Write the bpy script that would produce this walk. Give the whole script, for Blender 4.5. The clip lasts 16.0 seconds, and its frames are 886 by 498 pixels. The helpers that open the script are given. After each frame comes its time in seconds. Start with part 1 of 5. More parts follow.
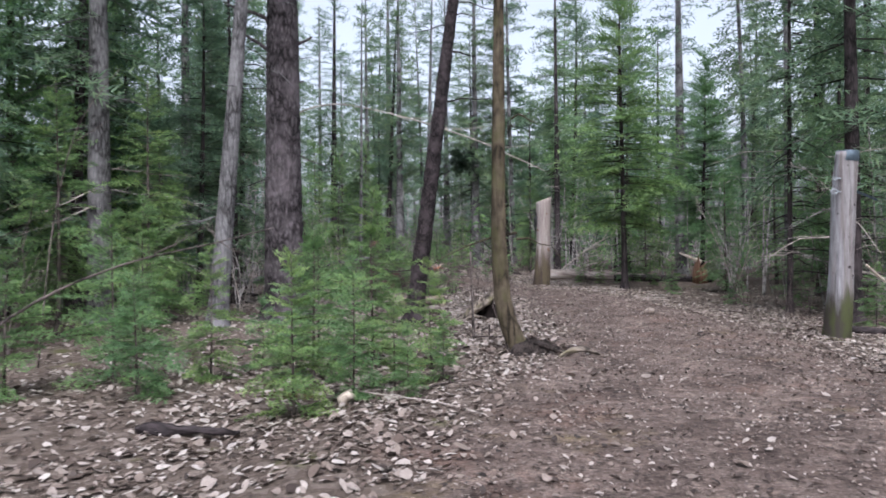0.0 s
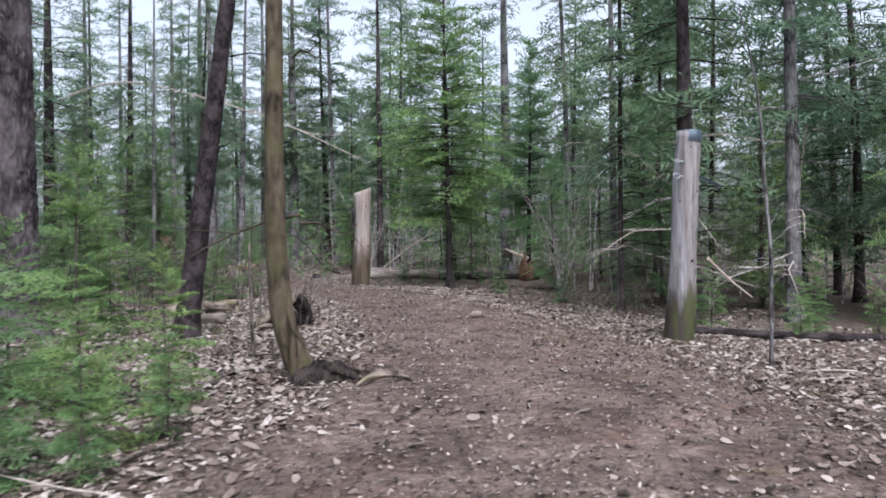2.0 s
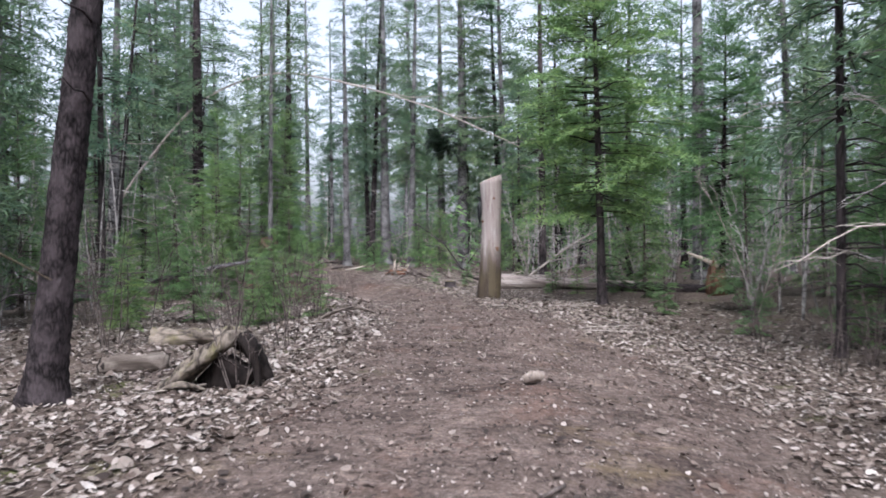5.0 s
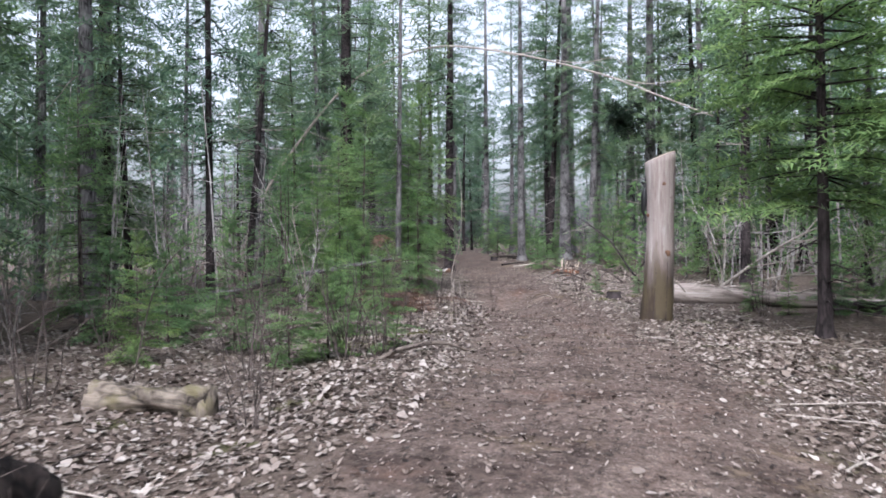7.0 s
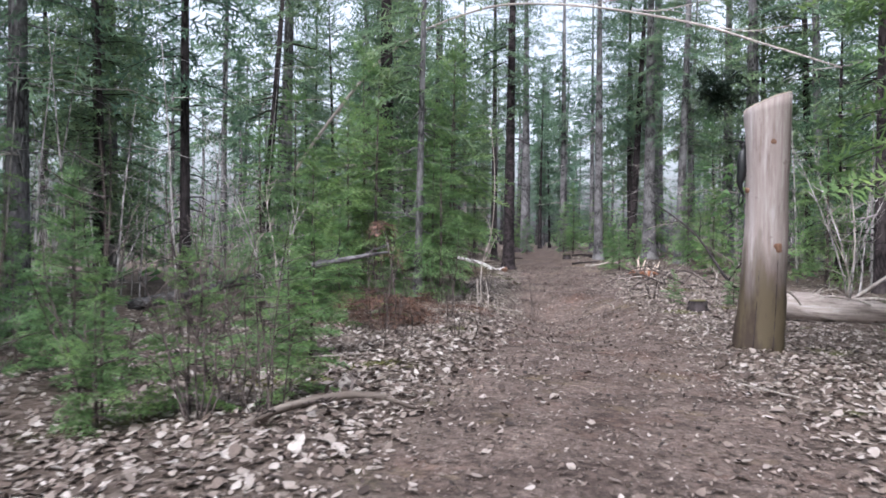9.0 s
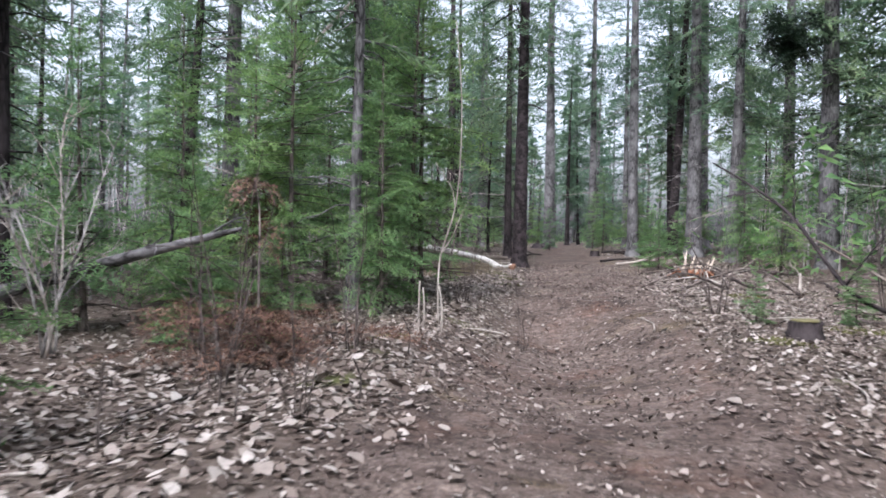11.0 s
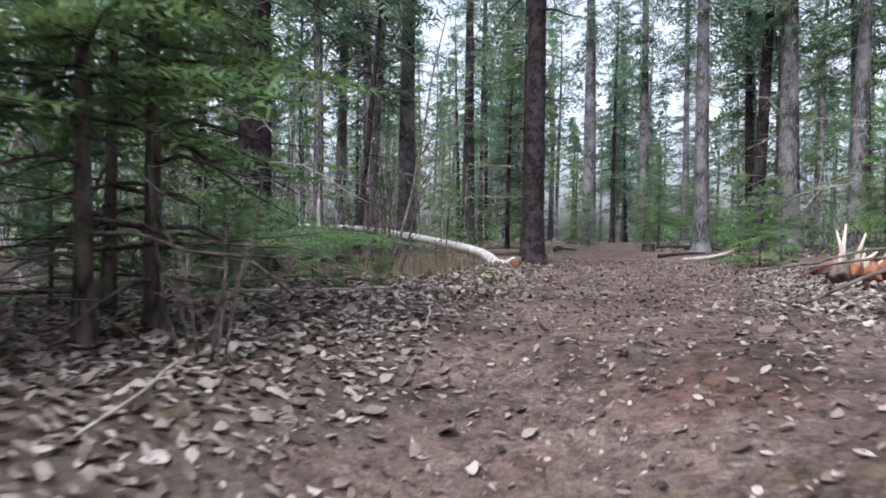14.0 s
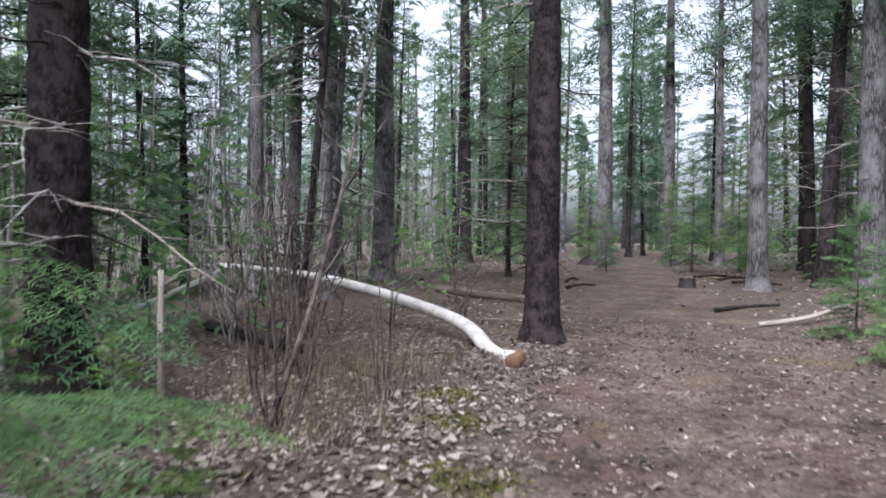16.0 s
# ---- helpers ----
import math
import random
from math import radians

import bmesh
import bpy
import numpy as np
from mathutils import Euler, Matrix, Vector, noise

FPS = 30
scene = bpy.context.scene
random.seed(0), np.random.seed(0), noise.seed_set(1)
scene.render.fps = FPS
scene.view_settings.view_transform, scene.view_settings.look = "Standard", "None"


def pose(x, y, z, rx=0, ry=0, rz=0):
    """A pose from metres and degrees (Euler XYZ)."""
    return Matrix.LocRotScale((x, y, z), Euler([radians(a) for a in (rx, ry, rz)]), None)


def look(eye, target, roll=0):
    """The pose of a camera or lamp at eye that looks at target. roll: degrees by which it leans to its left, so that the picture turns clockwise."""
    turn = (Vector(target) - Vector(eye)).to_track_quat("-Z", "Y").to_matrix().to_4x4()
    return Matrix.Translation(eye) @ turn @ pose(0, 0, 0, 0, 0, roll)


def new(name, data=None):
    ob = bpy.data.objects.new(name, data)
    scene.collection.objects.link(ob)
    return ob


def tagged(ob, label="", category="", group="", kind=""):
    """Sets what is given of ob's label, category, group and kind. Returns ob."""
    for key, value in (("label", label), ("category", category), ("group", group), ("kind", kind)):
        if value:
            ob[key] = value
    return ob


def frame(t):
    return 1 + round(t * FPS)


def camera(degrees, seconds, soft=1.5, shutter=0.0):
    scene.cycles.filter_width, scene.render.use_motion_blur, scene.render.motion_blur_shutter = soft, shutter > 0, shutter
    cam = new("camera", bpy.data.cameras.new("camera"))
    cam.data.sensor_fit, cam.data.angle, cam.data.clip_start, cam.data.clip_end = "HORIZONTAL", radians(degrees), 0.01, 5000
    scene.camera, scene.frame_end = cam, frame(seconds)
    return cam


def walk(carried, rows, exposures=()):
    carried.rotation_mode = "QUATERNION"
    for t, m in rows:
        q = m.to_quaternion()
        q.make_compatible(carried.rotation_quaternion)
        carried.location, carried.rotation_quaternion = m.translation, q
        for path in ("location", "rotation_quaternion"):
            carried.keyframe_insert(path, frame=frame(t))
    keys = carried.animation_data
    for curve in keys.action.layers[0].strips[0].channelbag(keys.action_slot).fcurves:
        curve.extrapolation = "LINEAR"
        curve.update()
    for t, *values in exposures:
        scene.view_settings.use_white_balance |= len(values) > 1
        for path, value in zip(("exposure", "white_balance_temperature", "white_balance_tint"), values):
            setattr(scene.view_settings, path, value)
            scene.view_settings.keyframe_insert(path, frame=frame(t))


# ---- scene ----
cam = camera(60.5, 16.0, 1.75, 0.3)

PATH = [
    (0, (-0.220, 3.126, 1.239), (-0.336, 5.122, 1.251), -0.60),
    (0.5, (-0.258, 3.718, 1.144), (-0.266, 5.717, 1.154), -0.65),
    (1, (-0.202, 4.298, 1.128), (-0.104, 6.296, 1.138), -0.80),
    (1.5, (-0.022, 4.887, 1.135), (0.212, 6.873, 1.140), -0.82),
    (2, (0.262, 5.498, 1.149), (0.591, 7.471, 1.154), -0.86),
    (2.5, (0.594, 6.136, 1.175), (0.938, 8.106, 1.179), -0.96),
    (3, (0.970, 6.754, 1.148), (1.311, 8.725, 1.152), -1.06),
    (3.5, (1.435, 7.512, 1.108), (1.639, 9.501, 1.114), -1.14),
    (4, (1.912, 8.350, 1.090), (1.966, 10.349, 1.100), -0.92),
    (4.5, (2.328, 9.324, 1.145), (2.250, 11.323, 1.155), -0.88),
    (5, (2.692, 10.304, 1.249), (2.447, 12.288, 1.259), -0.75),
    (5.2, (2.807, 10.691, 1.268), (2.487, 12.666, 1.280), -0.78),
    (7.5, (3.150, 15.746, 1.553), (2.313, 17.562, 1.530), -0.41),
    (8, (3.030, 16.713, 1.540), (2.128, 18.497, 1.517), -0.41),
    (8.2, (2.977, 17.102, 1.524), (2.055, 18.877, 1.502), -0.32),
    (10.3, (1.715, 22.074, 1.172), (0.700, 23.797, 1.149), 0.68),
    (10.5, (1.558, 22.567, 1.174), (0.536, 24.286, 1.150), 0.58),
    (11, (1.074, 23.862, 1.150), (0.026, 25.565, 1.126), 0.68),
    (11.5, (0.575, 25.092, 1.099), (-0.494, 26.781, 1.074), 0.78),
    (12, (0.102, 26.282, 1.058), (-0.983, 27.963, 1.035), 0.78),
    (12.5, (-0.401, 27.568, 0.961), (-1.506, 29.234, 0.941), 0.78),
    (13, (-0.867, 28.793, 0.851), (-1.988, 30.449, 0.832), 0.68),
    (13.5, (-1.276, 29.910, 0.800), (-2.411, 31.556, 0.783), 0.58),
    (14, (-1.763, 31.110, 0.748), (-2.912, 32.747, 0.734), 0.58),
    (14.5, (-2.337, 32.287, 0.712), (-3.490, 33.921, 0.697), 0.68),
    (15, (-2.950, 33.372, 0.888), (-4.104, 35.005, 0.872), 0.78),
    (15.5, (-3.541, 34.366, 1.152), (-4.698, 35.997, 1.137), 0.58),
    (16, (-4.083, 35.272, 1.599), (-5.241, 36.902, 1.578), 0.38),
]
walk(cam, [(t, look(eye, target, roll)) for t, eye, target, roll in PATH], [(0, 0.62, 5750, 13), (4, 0.78, 5750, 13), (8, 0.95, 5750, 13), (10.5, 0.98, 5750, 13), (12.5, 1.05, 5750, 13), (13.5, 0.92, 5750, 13), (14.3, 0.9, 5750, 13), (15, 1.2, 5750, 13), (16, 0.95, 5750, 13)])

# ---- sky and sun: bright overcast ----
SUN_EL, SUN_AZ = radians(52), radians(174)
world = bpy.data.worlds.new("overcast_sky")
scene.world = world
world.use_nodes = True
wn = world.node_tree
sky = wn.nodes.new("ShaderNodeTexSky")
sky.sky_type = "NISHITA"
sky.sun_disc = False
sky.sun_elevation, sky.sun_rotation = SUN_EL, SUN_AZ
sky.air_density, sky.dust_density, sky.ozone_density = 1.0, 6.0, 0.3
wn.nodes["Background"].inputs["Strength"].default_value = 0.15
cloud = wn.nodes.new("ShaderNodeHueSaturation")
cloud.inputs["Saturation"].default_value, cloud.inputs["Value"].default_value = 0.3, 1.4
wn.links.new(sky.outputs[0], cloud.inputs["Color"])
wn.links.new(cloud.outputs[0], wn.nodes["Background"].inputs["Color"])
sun = new("sun", bpy.data.lights.new("sun", "SUN"))
sun.data.energy, sun.data.angle, sun.data.color = 1.2, radians(40), (1.0, 0.97, 0.92)
sun.rotation_euler = (radians(90) - SUN_EL, 0, radians(180) - SUN_AZ)

# ---- materials ----
def material(name, rough=0.85, spec=0.25):
    m = bpy.data.materials.new(name)
    m.use_nodes = True
    b = m.node_tree.nodes["Principled BSDF"]
    b.inputs["Roughness"].default_value = rough
    b.inputs["Specular IOR Level"].default_value = spec
    return m, m.node_tree, b


def node(nt, kind, **inputs):
    n = nt.nodes.new(kind)
    for k, v in inputs.items():
        n.inputs[k.replace("_", " ")].default_value = v
    return n


def coords(nt, scale=(1, 1, 1)):
    c = nt.nodes.new("ShaderNodeTexCoord")
    mp = nt.nodes.new("ShaderNodeMapping")
    mp.inputs["Scale"].default_value = scale
    nt.links.new(c.outputs["Object"], mp.inputs["Vector"])
    return mp.outputs["Vector"]


def noise_tex(nt, vec, scale, detail=4, rough=0.6):
    n = node(nt, "ShaderNodeTexNoise", Scale=scale, Detail=detail, Roughness=rough)
    nt.links.new(vec, n.inputs["Vector"])
    return n.outputs["Fac"]


def ramp(nt, fac, stops):
    r = nt.nodes.new("ShaderNodeValToRGB")
    e = r.color_ramp.elements
    while len(e) < len(stops):
        e.new(0.5)
    for el, (p, c) in zip(e, stops):
        el.position, el.color = p, (*c, 1)
    nt.links.new(fac, r.inputs["Fac"])
    return r.outputs["Color"]


def mix(nt, fac, a, b, blend="MIX"):
    m = nt.nodes.new("ShaderNodeMix")
    m.data_type, m.blend_type = "RGBA", blend
    for sock, v in ((m.inputs["Factor"], fac), (m.inputs["A"], a), (m.inputs["B"], b)):
        if isinstance(v, (int, float)):
            sock.default_value = v
        elif isinstance(v, tuple):
            sock.default_value = (*v, 1)
        else:
            nt.links.new(v, sock)
    return m.outputs["Result"]


def bump(nt, bsdf, height_out, strength=0.5, distance=0.01):
    b = node(nt, "ShaderNodeBump", Strength=strength, Distance=distance)
    nt.links.new(height_out, b.inputs["Height"])
    nt.links.new(b.outputs["Normal"], bsdf.inputs["Normal"])


def mat_bark(name, dark, light, ring=3.0, fine=30.0, depth=0.02, moss=None, moss_amount=0.5, plate=0.0):
    """Bark with upright furrows, scales and blotches."""
    m, nt, b = material(name, 0.9, 0.15)
    v = coords(nt, (1, 1, 0.22))
    furrow = noise_tex(nt, v, fine, 5, 0.7)
    cell = node(nt, "ShaderNodeTexVoronoi", Scale=fine * 0.45)
    cell.feature = "DISTANCE_TO_EDGE"
    if plate:
        cell.inputs["Scale"].default_value = plate
    nt.links.new(coords(nt, (1, 1, 0.38)) if plate else v, cell.inputs["Vector"])
    col = ramp(nt, furrow, [(0.3, dark), (0.62, light)])
    crack = ramp(nt, cell.outputs["Distance"], [(0.0, (0.1, 0.09, 0.09)), (0.3 if plate else 0.22, (1, 1, 1))])
    col = mix(nt, 0.9, col, crack, "MULTIPLY")
    big = noise_tex(nt, coords(nt), ring, 3)
    col = mix(nt, ramp(nt, big, [(0.42, (0, 0, 0)), (0.62, (0.55, 0.55, 0.55))]), col, tuple(min(1, c * 1.45 + 0.008) for c in light))
    if moss:
        g = noise_tex(nt, coords(nt, (1, 1, 0.5)), 6, 5)
        col = mix(nt, ramp(nt, g, [(0.55 - 0.1 * moss_amount, (0, 0, 0)), (0.68, (0.8, 0.8, 0.8))]), col, moss)
    nt.links.new(col, b.inputs["Base Color"])
    h = mix(nt, 0.5, furrow, cell.outputs["Distance"])
    bump(nt, b, h, 0.9, depth)
    return m


def mat_wood(name, pale, streak, dark, fine=18.0, rough=0.75):
    """Bare weathered wood with long upright grain."""
    m, nt, b = material(name, rough, 0.25)
    g1 = noise_tex(nt, coords(nt, (1, 1, 0.06)), fine, 6, 0.7)
    g2 = noise_tex(nt, coords(nt, (1, 1, 0.22)), 5, 4)
    col = ramp(nt, g1, [(0.28, dark), (0.5, streak), (0.68, pale)])
    col = mix(nt, ramp(nt, g2, [(0.45, (0, 0, 0)), (0.62, (0.7, 0.7, 0.7))]), col, streak)
    spot = noise_tex(nt, coords(nt), 9, 3)
    col = mix(nt, ramp(nt, spot, [(0.66, (0, 0, 0)), (0.74, (0.8, 0.8, 0.8))]), col, dark)
    nt.links.new(col, b.inputs["Base Color"])
    bump(nt, b, g1, 0.6, 0.008)
    return m


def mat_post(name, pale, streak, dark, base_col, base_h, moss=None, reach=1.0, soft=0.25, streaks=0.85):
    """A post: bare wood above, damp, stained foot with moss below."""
    m = mat_wood(name, pale, streak, dark)
    nt = m.node_tree
    b = nt.nodes["Principled BSDF"]
    top = b.inputs["Base Color"].links[0].from_socket
    run = noise_tex(nt, coords(nt, (1, 1, 0.07)), 4.5, 3, 0.5)
    tint = ramp(nt, run, [(0.36, (1.15, 1.15, 1.18)), (0.48, (0.95, 0.93, 0.92)), (0.55, (0.66, 0.56, 0.51)), (0.62, (0.85, 0.8, 0.76)), (0.72, (0.5, 0.44, 0.41))])
    top = mix(nt, streaks, top, tint, "MULTIPLY")
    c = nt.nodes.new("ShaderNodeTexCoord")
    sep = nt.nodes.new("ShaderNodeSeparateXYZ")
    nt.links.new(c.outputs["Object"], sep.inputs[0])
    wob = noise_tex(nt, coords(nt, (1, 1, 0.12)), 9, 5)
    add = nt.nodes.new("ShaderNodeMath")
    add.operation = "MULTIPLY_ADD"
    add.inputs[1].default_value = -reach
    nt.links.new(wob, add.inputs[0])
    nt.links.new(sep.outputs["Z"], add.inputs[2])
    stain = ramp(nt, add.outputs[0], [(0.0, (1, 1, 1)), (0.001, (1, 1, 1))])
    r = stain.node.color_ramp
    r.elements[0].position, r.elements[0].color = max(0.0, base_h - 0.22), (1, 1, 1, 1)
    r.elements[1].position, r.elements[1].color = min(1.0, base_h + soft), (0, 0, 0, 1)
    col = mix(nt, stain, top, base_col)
    if moss:
        g = noise_tex(nt, coords(nt, (1, 1, 0.3)), 5, 4)
        pick = ramp(nt, g, [(0.42, (0, 0, 0)), (0.56, (0.9, 0.9, 0.9))])
        col = mix(nt, mix(nt, 1.0, stain, pick, "MULTIPLY"), col, moss)
    nt.links.new(col, b.inputs["Base Color"])
    return m


def mat_leaf(name, cols, rough=0.6, island=True, trans=0.0, spec=0.3):
    """Leaves or needles, each piece a shade of its own."""
    m, nt, b = material(name, rough, spec)
    if island:
        g = nt.nodes.new("ShaderNodeNewGeometry")
        fac = g.outputs["Random Per Island"]
    else:
        g = nt.nodes.new("ShaderNodeObjectInfo")
        fac = g.outputs["Random"]
    n = len(cols)
    col = ramp(nt, fac, [(k / max(1, n - 1), c) for k, c in enumerate(cols)])
    blot = noise_tex(nt, coords(nt), 40 if rough > 0.5 else 3, 3)
    col = mix(nt, 0.55, col, ramp(nt, blot, [(0.3, (0.6, 0.58, 0.55)), (0.7, (1.0, 1.0, 1.0))]), "MULTIPLY")
    nt.links.new(col, b.inputs["Base Color"])
    if trans:
        t = nt.nodes.new("ShaderNodeBsdfTranslucent")
        mx = nt.nodes.new("ShaderNodeMixShader")
        mx.inputs[0].default_value = trans
        nt.links.new(col, t.inputs["Color"])
        out = nt.nodes["Material Output"]
        nt.links.new(b.outputs[0], mx.inputs[1])
        nt.links.new(t.outputs[0], mx.inputs[2])
        nt.links.new(mx.outputs[0], out.inputs["Surface"])
    return m


def mat_needles(name, cols, trans=0.55):
    """Evergreen needles: hue by tree and by twig, broad patches of older and younger growth."""
    m, nt, b = material(name, 0.5, 0.3)
    g = nt.nodes.new("ShaderNodeNewGeometry")
    info = nt.nodes.new("ShaderNodeObjectInfo")
    v = coords(nt)
    patch = noise_tex(nt, v, 2.2, 3)
    col = ramp(nt, patch, [(0.3, cols[0]), (0.5, cols[1]), (0.72, cols[2])])
    tone = ramp(nt, g.outputs["Random Per Island"], [(0, (0.65, 0.68, 0.7)), (1, (1.25, 1.2, 1.1))])
    col = mix(nt, 1.0, col, tone, "MULTIPLY")
    tree = ramp(nt, info.outputs["Random"], [(0, (0.75, 0.85, 0.95)), (0.5, (0.95, 0.97, 0.95)), (1, (1.2, 1.1, 0.9))])
    col = mix(nt, 0.8, col, tree, "MULTIPLY")
    nt.links.new(col, b.inputs["Base Color"])
    t = nt.nodes.new("ShaderNodeBsdfTranslucent")
    mx = nt.nodes.new("ShaderNodeMixShader")
    mx.inputs[0].default_value = trans
    nt.links.new(col, t.inputs["Color"])
    nt.links.new(b.outputs[0], mx.inputs[1])
    nt.links.new(t.outputs[0], mx.inputs[2])
    nt.links.new(mx.outputs[0], nt.nodes["Material Output"].inputs["Surface"])
    return m


def mat_ground():
    """Forest floor: trodden brown duff on the trail, leaf mould beside it, moss in places."""
    m, nt, b = material("forest_floor", 0.95, 0.1)
    v = coords(nt)
    at = nt.nodes.new("ShaderNodeAttribute")
    at.attribute_name = "trodden"
    fine = noise_tex(nt, v, 38, 6, 0.75)
    mid = noise_tex(nt, v, 5, 4)
    cell = node(nt, "ShaderNodeTexVoronoi", Scale=16.0)
    nt.links.new(v, cell.inputs["Vector"])
    trail = ramp(nt, fine, [(0.32, (0.045, 0.033, 0.029)), (0.5, (0.125, 0.096, 0.083)), (0.68, (0.24, 0.19, 0.165))])
    damp = noise_tex(nt, v, 1.3, 5, 0.65)
    trail = mix(nt, 1.0, trail, ramp(nt, damp, [(0.36, (0.42, 0.4, 0.4)), (0.5, (0.95, 0.95, 0.95)), (0.64, (1.4, 1.38, 1.36))]), "MULTIPLY")
    trail = mix(nt, ramp(nt, mid, [(0.4, (0, 0, 0)), (0.65, (0.7, 0.7, 0.7))]), trail, mix(nt, fine, (0.05, 0.035, 0.03), (0.16, 0.118, 0.1)))
    duff = noise_tex(nt, v, 0.9, 6, 0.7)
    trail = mix(nt, ramp(nt, duff, [(0.54, (0, 0, 0)), (0.68, (0.45, 0.45, 0.45))]), trail, mix(nt, fine, (0.055, 0.024, 0.016), (0.23, 0.13, 0.095)))
    straw = noise_tex(nt, coords(nt, (1.0, 1.3, 1.0)), 0.75, 6, 0.7)
    trail = mix(nt, ramp(nt, straw, [(0.58, (0, 0, 0)), (0.7, (0.7, 0.7, 0.7))]), trail, mix(nt, fine, (0.06, 0.045, 0.02), (0.26, 0.2, 0.115)))
    clod = noise_tex(nt, v, 11, 5, 0.7)
    trail = mix(nt, 0.85, trail, ramp(nt, clod, [(0.36, (0.45, 0.43, 0.42)), (0.52, (1.0, 1.0, 1.0)), (0.68, (1.35, 1.33, 1.3))]), "MULTIPLY")
    mould = ramp(nt, fine, [(0.3, (0.03, 0.022, 0.018)), (0.52, (0.09, 0.068, 0.055)), (0.75, (0.19, 0.152, 0.126))])
    leafy = ramp(nt, cell.outputs["Color"], [(0.1, (0.045, 0.033, 0.027)), (0.5, (0.11, 0.085, 0.07)), (0.9, (0.22, 0.18, 0.155))])
    mould = mix(nt, 0.5, mould, leafy)
    moss = ramp(nt, noise_tex(nt, v, 1.1, 5), [(0.6, (0, 0, 0)), (0.7, (0.75, 0.75, 0.75))])
    mould = mix(nt, moss, mould, mix(nt, fine, (0.03, 0.04, 0.012), (0.13, 0.14, 0.04)))
    col = mix(nt, at.outputs["Fac"], mould, trail)
    nt.links.new(col, b.inputs["Base Color"])
    bump(nt, b, fine, 0.8, 0.02)
    return m


M_GROUND = mat_ground()
M_PINE = mat_bark("plated_pine_bark", (0.008, 0.007, 0.0075), (0.11, 0.093, 0.098), 2, 20, 0.1, plate=13)
M_DARKBARK = mat_bark("dark_damp_bark", (0.010, 0.008, 0.0085), (0.052, 0.041, 0.042), 2, 34, 0.02)
M_SCALY = mat_bark("scaly_dark_spruce_bark", (0.007, 0.005, 0.0055), (0.048, 0.037, 0.039), 6, 42, 0.03, plate=26)
M_GREYBARK = mat_bark("grey_spruce_bark", (0.028, 0.026, 0.027), (0.165, 0.156, 0.158), 2, 34, 0.025)
M_OLIVEBARK = mat_bark("smooth_olive_bark", (0.022, 0.017, 0.011), (0.085, 0.066, 0.044), 3, 26, 0.012, (0.06, 0.055, 0.026), 0.5)
M_TWIG = mat_bark("dark_twig_bark", (0.035, 0.028, 0.026), (0.13, 0.105, 0.095), 5, 40, 0.004)
M_PALETWIG = mat_bark("bleached_grey_twig_bark", (0.11, 0.098, 0.095), (0.4, 0.37, 0.355), 5, 40, 0.004)
M_DEADWOOD = mat_wood("grey_dead_branch_wood", (0.5, 0.45, 0.4), (0.3, 0.26, 0.23), (0.12, 0.09, 0.08))
M_LOG = mat_wood("weathered_log_wood", (0.22, 0.188, 0.165), (0.12, 0.096, 0.08), (0.045, 0.032, 0.026))
M_PALELOG = mat_wood("barkless_pale_log_wood", (0.46, 0.41, 0.38), (0.3, 0.25, 0.225), (0.08, 0.058, 0.048))
M_STUMP = mat_bark("weathered_stump_wood", (0.03, 0.024, 0.02), (0.23, 0.19, 0.155), 3, 24, 0.04, (0.13, 0.115, 0.05), 0.45)
M_EARTH = mat_bark("dark_root_earth", (0.005, 0.004, 0.0035), (0.04, 0.03, 0.026), 8, 60, 0.04)
M_BROKEN = mat_wood("broken_brown_wood", (0.24, 0.14, 0.09), (0.14, 0.075, 0.048), (0.055, 0.03, 0.022))
# near-black wood; on the stump it is the hollow's shade put into colour
M_NEARBLACK = mat_bark("black_rotten_wood", (0.004, 0.003, 0.003), (0.02, 0.014, 0.012), 3, 24, 0.03)
M_ORANGE = mat_wood("rotten_orange_wood", (0.33, 0.17, 0.1), (0.19, 0.08, 0.042), (0.06, 0.028, 0.02))
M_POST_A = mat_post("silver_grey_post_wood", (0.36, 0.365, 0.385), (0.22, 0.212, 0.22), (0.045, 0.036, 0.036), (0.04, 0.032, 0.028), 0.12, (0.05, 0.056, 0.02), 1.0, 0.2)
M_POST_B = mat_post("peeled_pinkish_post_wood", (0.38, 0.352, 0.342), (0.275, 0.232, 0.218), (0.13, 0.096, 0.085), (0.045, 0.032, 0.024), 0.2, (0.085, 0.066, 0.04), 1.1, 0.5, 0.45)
M_CUT = mat_wood("pale_cut_wood", (0.62, 0.55, 0.47), (0.48, 0.4, 0.33), (0.2, 0.15, 0.12))
M_NEEDLE = mat_needles("young_fir_needles", [(0.088, 0.165, 0.076), (0.15, 0.265, 0.115), (0.22, 0.345, 0.13)])
M_NEEDLE_BRIGHT = mat_needles("bright_sapling_needles", [(0.105, 0.185, 0.08), (0.17, 0.275, 0.115), (0.24, 0.345, 0.135)])
M_NEEDLE_DARK = mat_needles("old_conifer_needles", [(0.085, 0.145, 0.098), (0.14, 0.215, 0.135), (0.19, 0.265, 0.15)])
M_BROOM = mat_needles("dark_broom_needles", [(0.012, 0.022, 0.014), (0.02, 0.034, 0.02), (0.03, 0.048, 0.026)], 0.2)
M_BROWNLEAF = mat_leaf("dead_brown_needles", [(0.03, 0.013, 0.009), (0.09, 0.042, 0.027), (0.19, 0.105, 0.068)])
M_LITTER = mat_leaf("dry_fallen_leaves", [(0.03, 0.02, 0.016), (0.085, 0.06, 0.048), (0.15, 0.115, 0.096), (0.22, 0.178, 0.154), (0.3, 0.255, 0.228), (0.42, 0.375, 0.345)])
